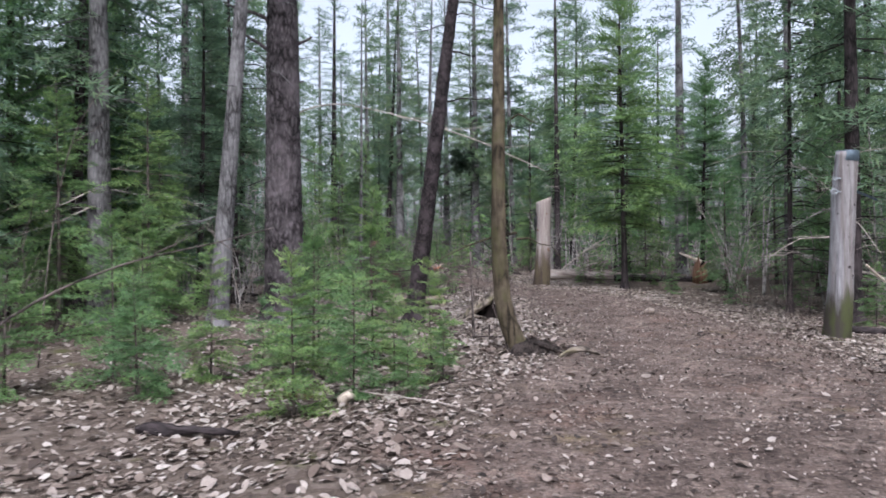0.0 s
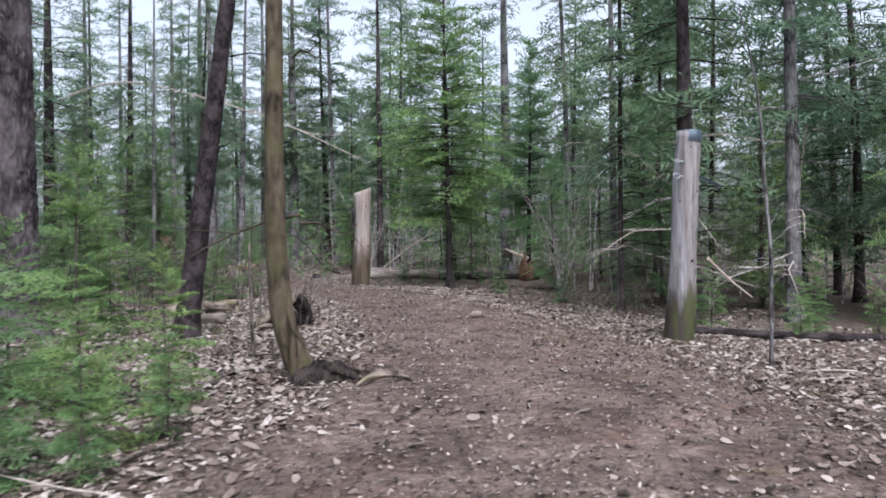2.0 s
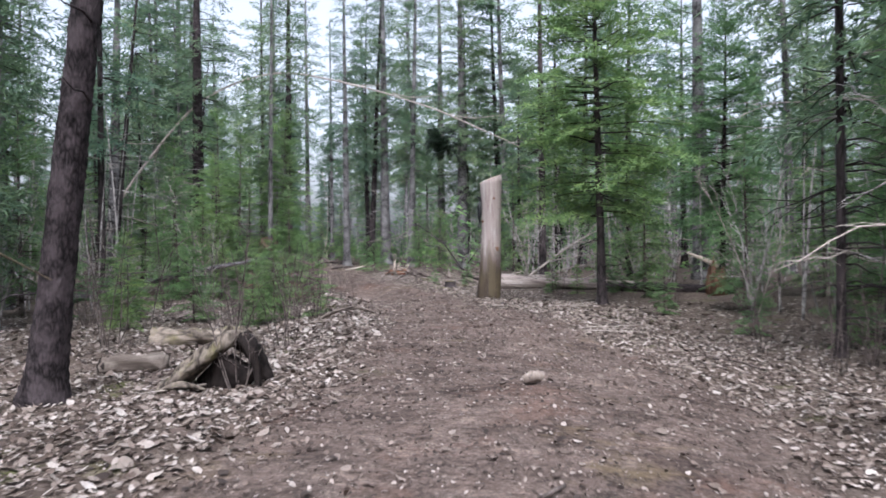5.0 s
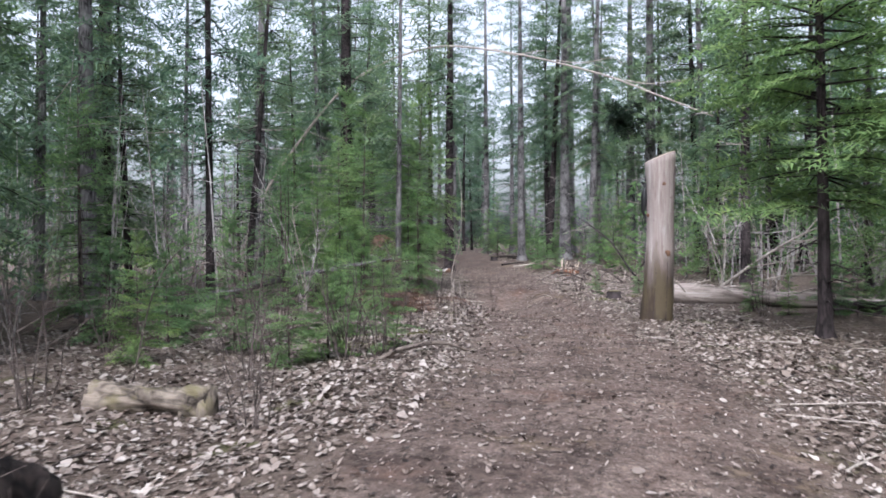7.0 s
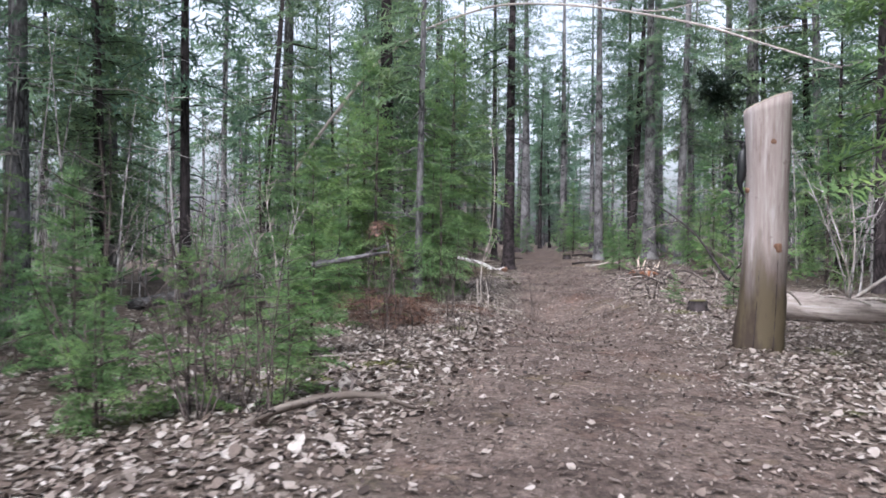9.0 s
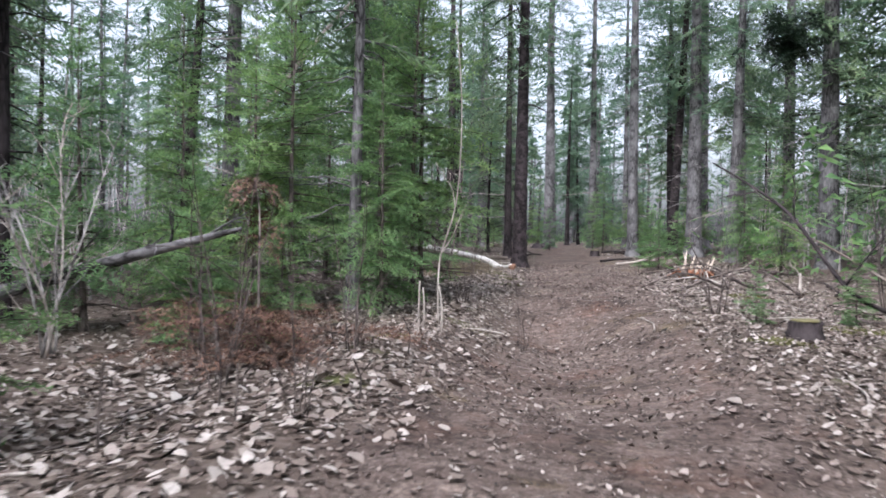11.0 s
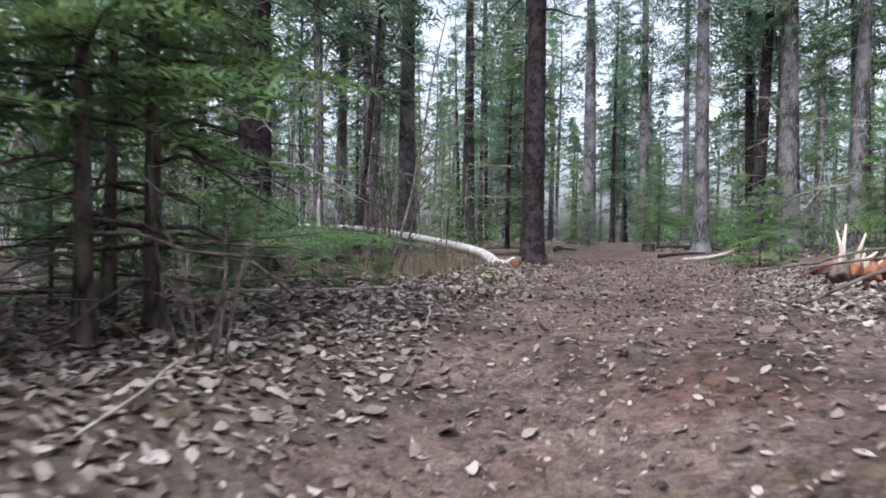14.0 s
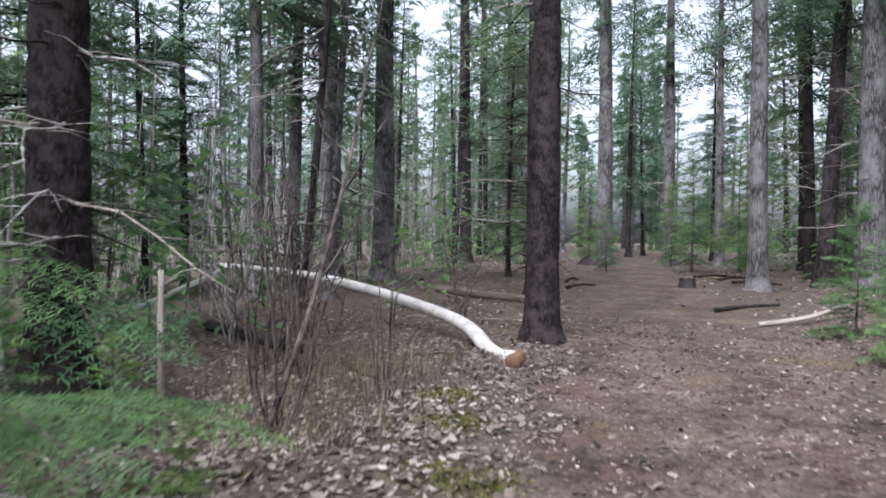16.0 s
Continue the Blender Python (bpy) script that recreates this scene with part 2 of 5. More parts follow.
# paler leaf colours, lifted partly in place of light
M_LITTER_PALE = mat_leaf("bleached_fallen_leaves", [(0.1, 0.076, 0.062), (0.19, 0.155, 0.133), (0.28, 0.24, 0.212), (0.4, 0.36, 0.33)])
M_LITTER_ONE = mat_leaf("single_fallen_leaf", [(0.09, 0.064, 0.05), (0.16, 0.124, 0.104), (0.28, 0.235, 0.21)], island=False)
M_CRUMB = mat_leaf("needle_and_twig_crumbs", [(0.022, 0.015, 0.012), (0.05, 0.034, 0.028), (0.11, 0.08, 0.066), (0.155, 0.118, 0.1), (0.22, 0.175, 0.152), (0.38, 0.33, 0.3)])
M_MOSS = mat_leaf("yellow_green_moss", [(0.06, 0.062, 0.02), (0.11, 0.11, 0.036), (0.19, 0.18, 0.075)])
M_GRASS = mat_leaf("dry_straw_grass", [(0.11, 0.078, 0.045), (0.23, 0.18, 0.12), (0.08, 0.08, 0.035)])
M_STONE = mat_wood("pale_rotten_chunk", (0.36, 0.31, 0.27), (0.2, 0.16, 0.135), (0.05, 0.036, 0.03))


def plain(name, col, rough, metal=0.0):
    m, nt, b = material(name, rough, 0.4)
    b.inputs["Metallic"].default_value = metal
    n = noise_tex(nt, coords(nt), 25, 4)
    nt.links.new(ramp(nt, n, [(0.3, tuple(c * 0.6 for c in col)), (0.7, col)]), b.inputs["Base Color"])
    bump(nt, b, n, 0.2, 0.004)
    return m


M_CAP = plain("dull_blue_grey_sheet_metal", (0.10, 0.13, 0.16), 0.5, 0.6)
M_IRON = plain("worn_galvanised_iron", (0.32, 0.34, 0.36), 0.45, 0.8)
M_BLACK = plain("matt_black_painted_metal", (0.012, 0.012, 0.013), 0.45)


def mat_birch():
    m, nt, b = material("white_birch_bark", 0.6, 0.3)
    v = coords(nt, (1, 1, 1))
    n = noise_tex(nt, v, 4, 5)
    n2 = noise_tex(nt, coords(nt, (6, 6, 6)), 7, 4)
    col = ramp(nt, n, [(0.3, (0.36, 0.33, 0.31)), (0.5, (0.55, 0.52, 0.49)), (0.7, (0.7, 0.68, 0.65))])
    col = mix(nt, ramp(nt, n2, [(0.62, (0, 0, 0)), (0.7, (0.85, 0.85, 0.85))]), col, (0.08, 0.06, 0.055))
    nt.links.new(col, b.inputs["Base Color"])
    bump(nt, b, n2, 0.4, 0.005)
    return m


M_BIRCH = mat_birch()


# ---- the lie of the land ----
def ease(a, b, v):
    w = np.clip((v - a) / (b - a), 0, 1)
    return w * w * (3 - 2 * w)


TRAIL_Y = (-60, 0, 8, 12.5, 17, 22, 26, 31, 35, 40, 45, 51.5, 60, 70, 120)
TRAIL_X = (-2, 0.2, 1.3, 2.4, 2.8, 1.7, 0.4, -1.6, -3.2, -5.2, -7.0, -10.3, -14.2, -18.5, -45)
TRAIL_W = (1.6, 1.6, 1.75, 1.75, 1.75, 1.4, 1.25, 1.15, 1.3, 1.5, 1.5, 1.4, 1.3, 1.2, 1.2)


LIE_Y = (-60, 2, 5, 10, 13, 17, 20, 22, 26, 30, 33, 36, 39, 43, 50, 62, 75, 400)
LIE_Z = (0.0, 0.0, 0.03, 0.08, 0.09, 0.12, 0.17, 0.17, 0.19, 0.23, 0.27, 0.31, 0.31, 0.38, 0.51, 0.80, 0.98, 1.0)


def off_trail(x, y):
    """How far a place lies from the trail's edge: negative on the trail."""
    return np.abs(x - np.interp(y, TRAIL_Y, TRAIL_X)) * 0.93 - np.interp(y, TRAIL_Y, TRAIL_W)


def height(x, y):
    x, y = np.asarray(x, float), np.asarray(y, float)
    z = np.interp(y, LIE_Y, LIE_Z)
    side = x - np.interp(y, TRAIL_Y, TRAIL_X)
    z = z - 0.34 * ease(2.3, 5.6, x) * (1 - ease(22, 30, y))
    z = z - 0.10 * ease(1.6, 3.2, -side) * (1 - ease(29, 33, y))
    z = z - 0.09 * ease(0.2, 1.5, x) * ease(24, 27, y) * (1 - ease(29.5, 32, y))
    dip = np.interp(y, (24.5, 26.2, 27.6, 28.8, 29.9, 31.1, 32.3, 33.2, 34.3), (0, 0.03, 0.09, 0.2, 0.25, 0.32, 0.38, 0.26, 0.0))
    z = z - 1.04 * dip * (1 - ease(0.0, 1.55, np.abs(x - (-0.42 - 0.44 * (y - 27.6)))))
    o = off_trail(x, y)
    rough = 0.25 + 0.75 * ease(-0.3, 0.8, o)
    lump = (np.sin(x * 1.7 + 0.6 * np.sin(y * 0.9)) * np.cos(y * 1.3 + 0.8 * np.sin(x * 1.1)) * 0.035
            + np.sin(x * 5.1 + y * 2.3) * np.sin(y * 4.7 - x * 1.9) * 0.014)
    return z + lump * rough + 0.04 * ease(0, 0.5, o) * (1 - ease(0.5, 1.6, o))


def ground_z(x, y):
    return float(height(x, y))


# ---- mesh helpers ----
class Soup:
    """Gathers vertices and faces."""

    def __init__(self):
        self.v, self.f, self.n = [], [], 0

    def add(self, verts, faces):
        verts = np.asarray(verts, float)
        if isinstance(faces, np.ndarray):
            self.f.extend((faces + self.n).tolist())
        else:
            self.f.extend([[k + self.n for k in f] for f in faces])
        self.v.append(verts)
        self.n += len(verts)

    def tube(self, pts, radii, sides=8, wobble=0.0, cap=True, seed=0):
        pts = np.asarray(pts, float)
        radii = np.broadcast_to(np.asarray(radii, float), (len(pts),))
        t = np.gradient(pts, axis=0)
        t /= np.linalg.norm(t, axis=1, keepdims=True) + 1e-9
        ref = np.array([1.0, 0.03, 0.05]) if abs(t[0][0]) < 0.8 else np.array([0.0, 1.0, 0.1])
        u = np.cross(t, ref)
        u /= np.linalg.norm(u, axis=1, keepdims=True)
        w = np.cross(t, u)
        a = np.arange(sides) * 2 * math.pi / sides
        rr = radii[:, None] * np.ones((1, sides))
        if wobble:
            g = np.random.RandomState(seed + 11)
            ph = g.rand(4) * 6
            k = np.arange(len(pts))[:, None]
            rr = rr * (1 + wobble * (np.sin(2 * a + ph[0] + 0.3 * k) * 0.5 + np.sin(3 * a + ph[1] - 0.5 * k) * 0.35) + wobble * (g.rand(*rr.shape) - 0.5))
        v = pts[:, None, :] + rr[..., None] * (np.cos(a)[None, :, None] * u[:, None, :] + np.sin(a)[None, :, None] * w[:, None, :])
        n = len(pts)
        i, j = np.meshgrid(np.arange(n - 1), np.arange(sides), indexing="ij")
        j2 = (j + 1) % sides
        q = np.stack([i * sides + j, i * sides + j2, (i + 1) * sides + j2, (i + 1) * sides + j], -1).reshape(-1, 4)
        base = self.n
        self.add(v.reshape(-1, 3), q)
        if cap:
            self.f.append([base + k for k in range(sides)][::-1])
            self.f.append([base + (n - 1) * sides + k for k in range(sides)])

    def mesh(self, name, mat, smooth=True):
        me = bpy.data.meshes.new(name)
        me.from_pydata(np.concatenate(self.v).tolist(), [], self.f)
        me.materials.append(mat)
        if smooth:
            me.polygons.foreach_set("use_smooth", [True] * len(me.polygons))
        return me


def part(name, data, parent, label=""):
    ob = new(name, data)
    ob.parent = parent
    if label:
        tagged(ob, label)
    return ob


def thing(name, label, category, at=(0, 0, 0), rz=0.0, group="", scale=1.0):
    ob = new(name)
    ob.empty_display_size = 0.2
    ob.matrix_basis = pose(*at, 0, 0, rz) @ Matrix.Scale(scale, 4)
    return tagged(ob, label, category, group)


def solid(name, data, label, category, at=(0, 0, 0), rz=0.0, group="", kind=""):
    ob = new(name, data)
    ob.matrix_basis = pose(*at, 0, 0, rz)
    return tagged(ob, label, category, group, kind)


def curve_pts(ctrl, n):
    """A smooth line through control points."""
    c = np.asarray(ctrl, float)
    s = np.linspace(0, len(c) - 1, n)
    k = np.clip(s.astype(int), 0, len(c) - 2)
    f = (s - k)[:, None]
    p = lambda q: c[np.clip(q, 0, len(c) - 1)]
    a, b, d, e = p(k - 1), p(k), p(k + 1), p(k + 2)
    return 0.5 * (2 * b + (d - a) * f + (2 * a - 5 * b + 4 * d - e) * f ** 2 + (3 * b - a - 3 * d + e) * f ** 3)


# ---- ground sheet ----
def steps(edges):
    out = []
    for a, b, d in edges:
        out.extend(np.arange(a, b, d).tolist())
    return np.array(out + [edges[-1][1]])


def build_ground():
    xs = steps([(-300, -60, 30), (-60, -24, 4), (-24, -12, 0.6), (-12, 8, 0.19), (8, 20, 0.6), (20, 60, 4), (60, 301, 30)])
    ys = steps([(-250, -10, 20), (-10, 2, 1.0), (2, 48, 0.19), (48, 70, 0.5), (70, 110, 4), (110, 401, 30)])
    gx, gy = np.meshgrid(xs, ys)
    z = height(gx, gy)
    v = np.stack([gx, gy, z], -1).reshape(-1, 3)
    nx, ny = len(xs), len(ys)
    i, j = np.meshgrid(np.arange(ny - 1), np.arange(nx - 1), indexing="ij")
    q = np.stack([i * nx + j, i * nx + j + 1, (i + 1) * nx + j + 1, (i + 1) * nx + j], -1).reshape(-1, 4)
    s = Soup()
    s.add(v, q)
    me = s.mesh("ground", M_GROUND)
    at = me.attributes.new("trodden", "FLOAT", "POINT")
    o = off_trail(gx, gy) + 0.18 * np.sin(gx * 3.1 + gy * 1.7) + 0.12 * np.sin(gy * 5.3 - gx * 2.2)
    at.data.foreach_set("value", (1 - ease(-0.35, 0.3, o)).ravel().astype(np.float32))
    return solid("ground", me, "brown trodden trail through leaf-strewn forest floor", "ground", kind="structure")


GROUND = build_ground()


# ---- trees ----
def frond(length, spacing, needle, width, twig_gap, g, spread=0.45):
    """One flat evergreen spray along +x, as needle triangles."""
    segs = [((0.12 * length, 0.0), (length, 0.0))]
    s, side = 0.14 * length, 1
    while s < 0.94 * length:
        l = (length - s) * spread * (0.8 + 0.4 * g.rand()) + needle
        ang = side * radians(48 + 14 * g.rand())
        segs.append(((s, 0.0), (s + l * math.cos(ang), l * math.sin(ang))))
        side = -side
        s += twig_gap * (0.4 + 0.3 * g.rand())
    tri = []
    for (x0, y0), (x1, y1) in segs:
        l = math.hypot(x1 - x0, y1 - y0)
        n = max(2, int(l / spacing))
        k = (np.arange(n) + 0.5 * g.rand()) / n
        bx, by = x0 + (x1 - x0) * k, y0 + (y1 - y0) * k
        dx, dy = (x1 - x0) / l, (y1 - y0) / l
        for sd in (1, -1):
            a = radians(46) + 0.3 * (g.rand(n) - 0.5)
            nx, ny = dx * np.cos(a) - sd * dy * np.sin(a), dy * np.cos(a) + sd * dx * np.sin(a)
            nl = needle * (0.7 + 0.5 * g.rand(n)) * (1.1 - 0.45 * k)
            rise = needle * 1.1 * (g.rand(n) - 0.4)
            w = width * 0.5
            p0 = np.stack([bx - dx * w, by - dy * w, 0 * bx], -1)
            p1 = np.stack([bx + dx * w, by + dy * w, 0 * bx], -1)
            p2 = np.stack([bx + nx * nl, by + ny * nl, rise], -1)
            tri.append(np.stack([p0, p1, p2], 1))
    return np.concatenate(tri)


def conifer_meshes(name, h, r, seed, first, reach, whorl, per, spacing, needle, width, twig_gap, bark, green, droop=0.25, dead=0, gap=0.0, crown_top=0.02, sides=8, lean=(0, 0), into=None):
    """Trunk with limbs, and crown of sprays, for a conifer of height h whose foliage begins at first."""
    g = np.random.RandomState(seed)
    trunk, crown = into or Soup(), Soup()
    zz = np.concatenate([[-0.25, 0.0, 0.12, 0.35], np.linspace(0.8, h, 12)])
    bend = 0.02 * h * np.sin(zz / h * 3 + seed)
    line = np.stack([bend * 0.5 + lean[0] * zz, bend * 0.3 + lean[1] * zz, zz], -1)
    flare = 1 + 0.55 * np.exp(-np.maximum(zz, 0) / 0.22)
    if not into:
        trunk.tube(line, r * flare * (1 - 0.93 * np.clip(zz / h, 0, 1) ** 1.1), sides, 0.10, seed=seed)
    at_z = lambda z: np.array([np.interp(z, zz, line[:, 0]), np.interp(z, zz, line[:, 1]), z])
    z = first
    while z < h * (1 - crown_top):
        rel = (z - first) / (h - first)
        for k in range(per):
            if g.rand() < gap:
                continue
            l = reach * ((1 - rel) ** 0.75) * (0.65 + 0.5 * g.rand()) + 0.04 * h * 0.3
            if rel < 0.15:
                l *= 0.75
            az = g.rand() * 2 * math.pi
            up = radians(8 + 42 * rel ** 2 + 14 * (g.rand() - 0.5)) - droop * (1 - rel) * 0.6
            f = frond(l, spacing, needle, width, twig_gap, g)
            x = f[..., 0]
            f[..., 2] += -droop * x * x / (l + 1e-6) + x * math.tan(up)
            roll = 1.1 * (g.rand() - 0.5)
            y = f[..., 1].copy()
            f[..., 1], f[..., 2] = y * math.cos(roll), f[..., 2] + y * math.sin(roll) - 0.12 * np.abs(y)
            c, s = math.cos(az), math.sin(az)
            o = at_z(z + (g.rand() - 0.5) * whorl)
            w = np.stack([o[0] + c * f[..., 0] - s * f[..., 1], o[1] + s * f[..., 0] + c * f[..., 1], o[2] + f[..., 2]], -1)
            crown.add(w.reshape(-1, 3), np.arange(len(w) * 3).reshape(-1, 3))
            b = np.linspace(0, l * 0.9, 3)
            bz = -droop * b * b / l + b * math.tan(up)
            trunk.tube(np.stack([o[0] + c * b, o[1] + s * b, o[2] + bz], -1), np.linspace(max(0.004, l * 0.012), 0.002, 3), 3, cap=False)
        z += whorl * (0.8 + 0.4 * g.rand())
    for k in range(dead):
        zd = (0.12 + 0.95 * g.rand()) * first
        az, l = g.rand() * 6.283, (0.3 + 1.1 * g.rand())
        b = np.linspace(0, l, 5)
        o = at_z(zd)
        tilt = 0.5 * (g.rand() - 0.45)
        trunk.tube(np.stack([o[0] + math.cos(az) * b, o[1] + math.sin(az) * b, o[2] + tilt * b - 0.25 * b * b / l + 0.03 * np.sin(b * 9)], -1), np.linspace(0.014, 0.003, 5), 4, cap=False)
        if g.rand() < 0.6:
            az2 = az + (g.rand() - 0.5) * 1.6
            q = o + np.array([math.cos(az) * l * 0.5, math.sin(az) * l * 0.5, tilt * l * 0.5 - 0.06 * l])
            b2 = np.linspace(0, l * 0.5, 3)
            trunk.tube(np.stack([q[0] + math.cos(az2) * b2, q[1] + math.sin(az2) * b2, q[2] + 0.1 * b2], -1), np.linspace(0.007, 0.002, 3), 3, cap=False)
    if into:
        return crown.mesh(name + "_crown", green, False)
    return trunk.mesh(name + "_trunk", bark), crown.mesh(name + "_crown", green, False)


def tree_of(name, meshes, label, category, x, y, rz=0.0, scale=1.0, group="", sink=0.0):
    ob = thing(name, label, category, (x, y, ground_z(x, y) - sink), rz, group, scale)
    part("trunk", meshes[0], ob)
    part("crown", meshes[1], ob)
    return ob


# ---- kinds of conifer, each built once ----
rng = np.random.RandomState(7)
SAPLING = [conifer_meshes("sapling", 1.4 + 0.3 * k, 0.016, 20 + k, 0.14, 0.74, 0.14, 5, 0.023, 0.047, 0.019, 0.07, M_TWIG, M_NEEDLE_BRIGHT, 0.2, sides=6) for k in range(3)]
YOUNG = [conifer_meshes("young_fir", 4.2 + 0.8 * k, 0.045, 40 + k, 0.45, 1.35, 0.21, 5, 0.043, 0.088, 0.028, 0.15, M_TWIG, M_NEEDLE_BRIGHT, 0.3, dead=6) for k in range(2)]
MID = [conifer_meshes("fir", 8.5 + 1.5 * k, 0.10, 60 + k, 1.3, 1.9, 0.34, 5, 0.085, 0.17, 0.052, 0.27, M_DARKBARK, M_NEEDLE_DARK if k else M_NEEDLE, 0.3, dead=10, gap=0.1, sides=7) for k in range(3)]
TALL = [conifer_meshes("spruce", 17 + 2 * k, 0.17, 80 + k, 3.6 + 0.9 * k, 2.4, 0.55, 4, 0.16, 0.3, 0.1, 0.42, M_GREYBARK if k % 2 else M_DARKBARK, M_NEEDLE_DARK, 0.35, dead=18, gap=0.12, sides=7) for k in range(4)]


def grow(kind, meshes, labels, category):
    return [lambda x, y, rz, sc, label="", group="", k=k: _one(kind, meshes[k], labels, category, x, y, rz, sc, label, group) for k in range(len(meshes))]


def _one(kind, meshes, label0, category, x, y, rz, sc, label, group):
    return tree_of(kind, meshes, label or label0, category, x, y, rz, sc, group)


sapling = grow("fir_sapling", SAPLING, "small green fir sapling standing in dry leaves", "sapling")
young = grow("young_fir", YOUNG, "young fir with bright green drooping sprays", "fir tree")
mid = grow("fir_tree", MID, "fir tree with dark thin trunk and layered green boughs", "fir tree")
tall = grow("spruce_tree", TALL, "tall spruce with bare grey lower trunk and dead twigs", "tree")


# ---- trees beside the trail, each with its own trunk ----
def trunk_tree(name, label, x, y, r, h, lean, seed, bark, first, reach=1.8, dead=20, stubs=(), bend=None, green=None, gap=0.3, bark_relief=0.0, sides=14, flare=0.5):
    g = np.random.RandomState(seed)
    ob = thing(name, label, "tree", (x, y, ground_z(x, y)))
    s = Soup()
    n = 60 if bark_relief else 26
    zz = np.concatenate([[-0.3, -0.05, 0.05, 0.18, 0.4], np.linspace(0.6, h, n)]) if not bark_relief else np.concatenate([[-0.3], np.linspace(0, 6.5, 190), np.linspace(7, h, 12)])
    dx = lean[0] * zz
    dy = lean[1] * zz
    if bend is not None:
        dx = dx + np.interp(zz, bend[0], bend[1])
    line = np.stack([dx, dy, zz], -1)
    rad = r * (1 + flare * np.exp(-np.maximum(zz, 0) / 0.2)) * (1 - 0.85 * np.clip(zz / h, 0, 1))
    sd = 64 if bark_relief else sides
    s.tube(line, rad, sd, 0.03 if bark_relief else 0.07, seed=seed)
    if bark_relief:
        v = s.v[0].reshape(len(zz), sd, 3)
        cen = line[:, None, :]
        a = np.arange(sd)[None, :] * 2 * math.pi / sd
        z = zz[:, None]
        if r > 0.3:
            k = np.abs(np.sin(a * 7 + 1.1 * np.sin(z * 3.1) + 0.7 * np.sin(z * 7.7 + a * 2))) ** 0.5
            plate = np.abs(np.sin(z * 11 + 2.3 * np.sin(a * 4 + z))) ** 0.4
            rel = bark_relief * (k * plate - 0.7) + 0.3 * bark_relief * (g.rand(len(zz), sd) - 0.5)
        else:
            flake = (z * 9 + 1.7 * np.sin(a * 3 + 2.1 * z) + 0.9 * np.sin(a * 8 - 5 * z)) % 1.0
            rel = bark_relief * (flake ** 2 * np.clip(0.6 + np.sin(a * 6 + 3 * np.sin(z * 4)), 0.1, 1.3) - 0.4) + 0.5 * bark_relief * (g.rand(len(zz), sd) - 0.5)
        d = v - cen
        d = d / (np.linalg.norm(d, axis=2, keepdims=True) + 1e-9)
        s.v[0] = (v + d * rel[..., None]).reshape(-1, 3)
    stub_meshes = []
    for z, az, l, rr, up in stubs:
        q_ = Soup()
        b = np.linspace(0, l, 7)
        ox, oy = np.interp(z, zz, dx), np.interp(z, zz, dy)
        c, q = math.cos(radians(az)), math.sin(radians(az))
        q_.tube(np.stack([ox + c * b, oy + q * b, z + up * b + 0.06 * l * np.sin(b / l * 5)], -1), np.linspace(rr, rr * 0.35, 7), 7, 0.1)
        stub_meshes.append(q_.mesh("branch_stub", bark))
    crown = conifer_meshes(name, h, 0.01, seed, first, reach, 0.5, 5, 0.12, 0.24, 0.06, 0.36, bark, green or M_NEEDLE_DARK, 0.35, dead=dead, gap=gap, lean=lean, into=s)
    stem = part("trunk", s.mesh("trunk", bark), ob)
    for q_ in stub_meshes:
        part("branch_stub", q_, stem)
    part("crown", crown, ob)
    return ob


BIG_PINE = trunk_tree("pine_tree", "large old pine with thick plated grey-brown bark", -4.0, 17.1, 0.37, 19, (0.0, 0.0), 301, M_PINE, 8, 2.6, 6,
           [(4.75, 175, 0.9, 0.05, 0.9), (4.95, 10, 0.55, 0.05, 0.7), (4.4, 5, 0.4, 0.04, 0.2), (5.4, 170, 1.2, 0.05, 0.6)], bark_relief=0.045)
trunk_tree("leaning_tree", "grey-barked spruce leaning slightly over small firs", -4.78, 15.7, 0.165, 13, (0.085, 0.0), 302, M_GREYBARK, 7, 1.6, 14, bark_relief=0.009)
trunk_tree("dark_leaning_tree", "slender dark-barked tree leaning towards the trail", -1.52, 16.35, 0.155, 12, (0.135, -0.01), 303, M_SCALY, 6.5, 1.6, 10, [(4.7, 0, 0.5, 0.02, -0.1)], bark_relief=0.013)
trunk_tree("curved_tree", "young tree with olive bark curving up from its root", 0.1, 12.12, 0.1, 9.5, (0, 0), 304, M_OLIVEBARK, 6.5, 1.3, 4,
           [(2.05, -60, 0.06, 0.03, 0.4), (1.75, -20, 0.05, 0.025, 0.4), (1.3, 30, 0.05, 0.02, 0.4)], ((-0.3, 0, 0.12, 0.25, 0.45, 0.7, 1.2, 2.0, 3.6, 9.5), (0.1, 0.05, 0.0, -0.06, -0.12, -0.16, -0.18, -0.18, -0.16, -0.1)), flare=0.3)
trunk_tree("dark_tree", "straight dark-barked tree standing in the trail edge", -8.45, 43.5, 0.205, 17, (0.012, 0.0), 305, M_SCALY, 5.2, 2.2, 16, [(4.6, -20, 1.1, 0.03, -0.25)], bark_relief=0.014)
trunk_tree("grey_tree", "tall grey spruce trunk at the trail bend", -15.3, 61.2, 0.3, 22, (0, 0), 306, M_GREYBARK, 8, 2.4, 22, [], None)
trunk_tree("slim_tree", "slim brown-barked tree among young firs", -4.98, 31.5, 0.085, 11, (0.01, 0.02), 307, M_GREYBARK, 3.6, 1.5, 26)
THICK = trunk_tree("thick_spruce", "thick dark spruce trunk behind low fir boughs", -10.4, 38.6, 0.27, 18, (0, 0), 308, M_SCALY, 4.5, 2.4, 30, bark_relief=0.016)
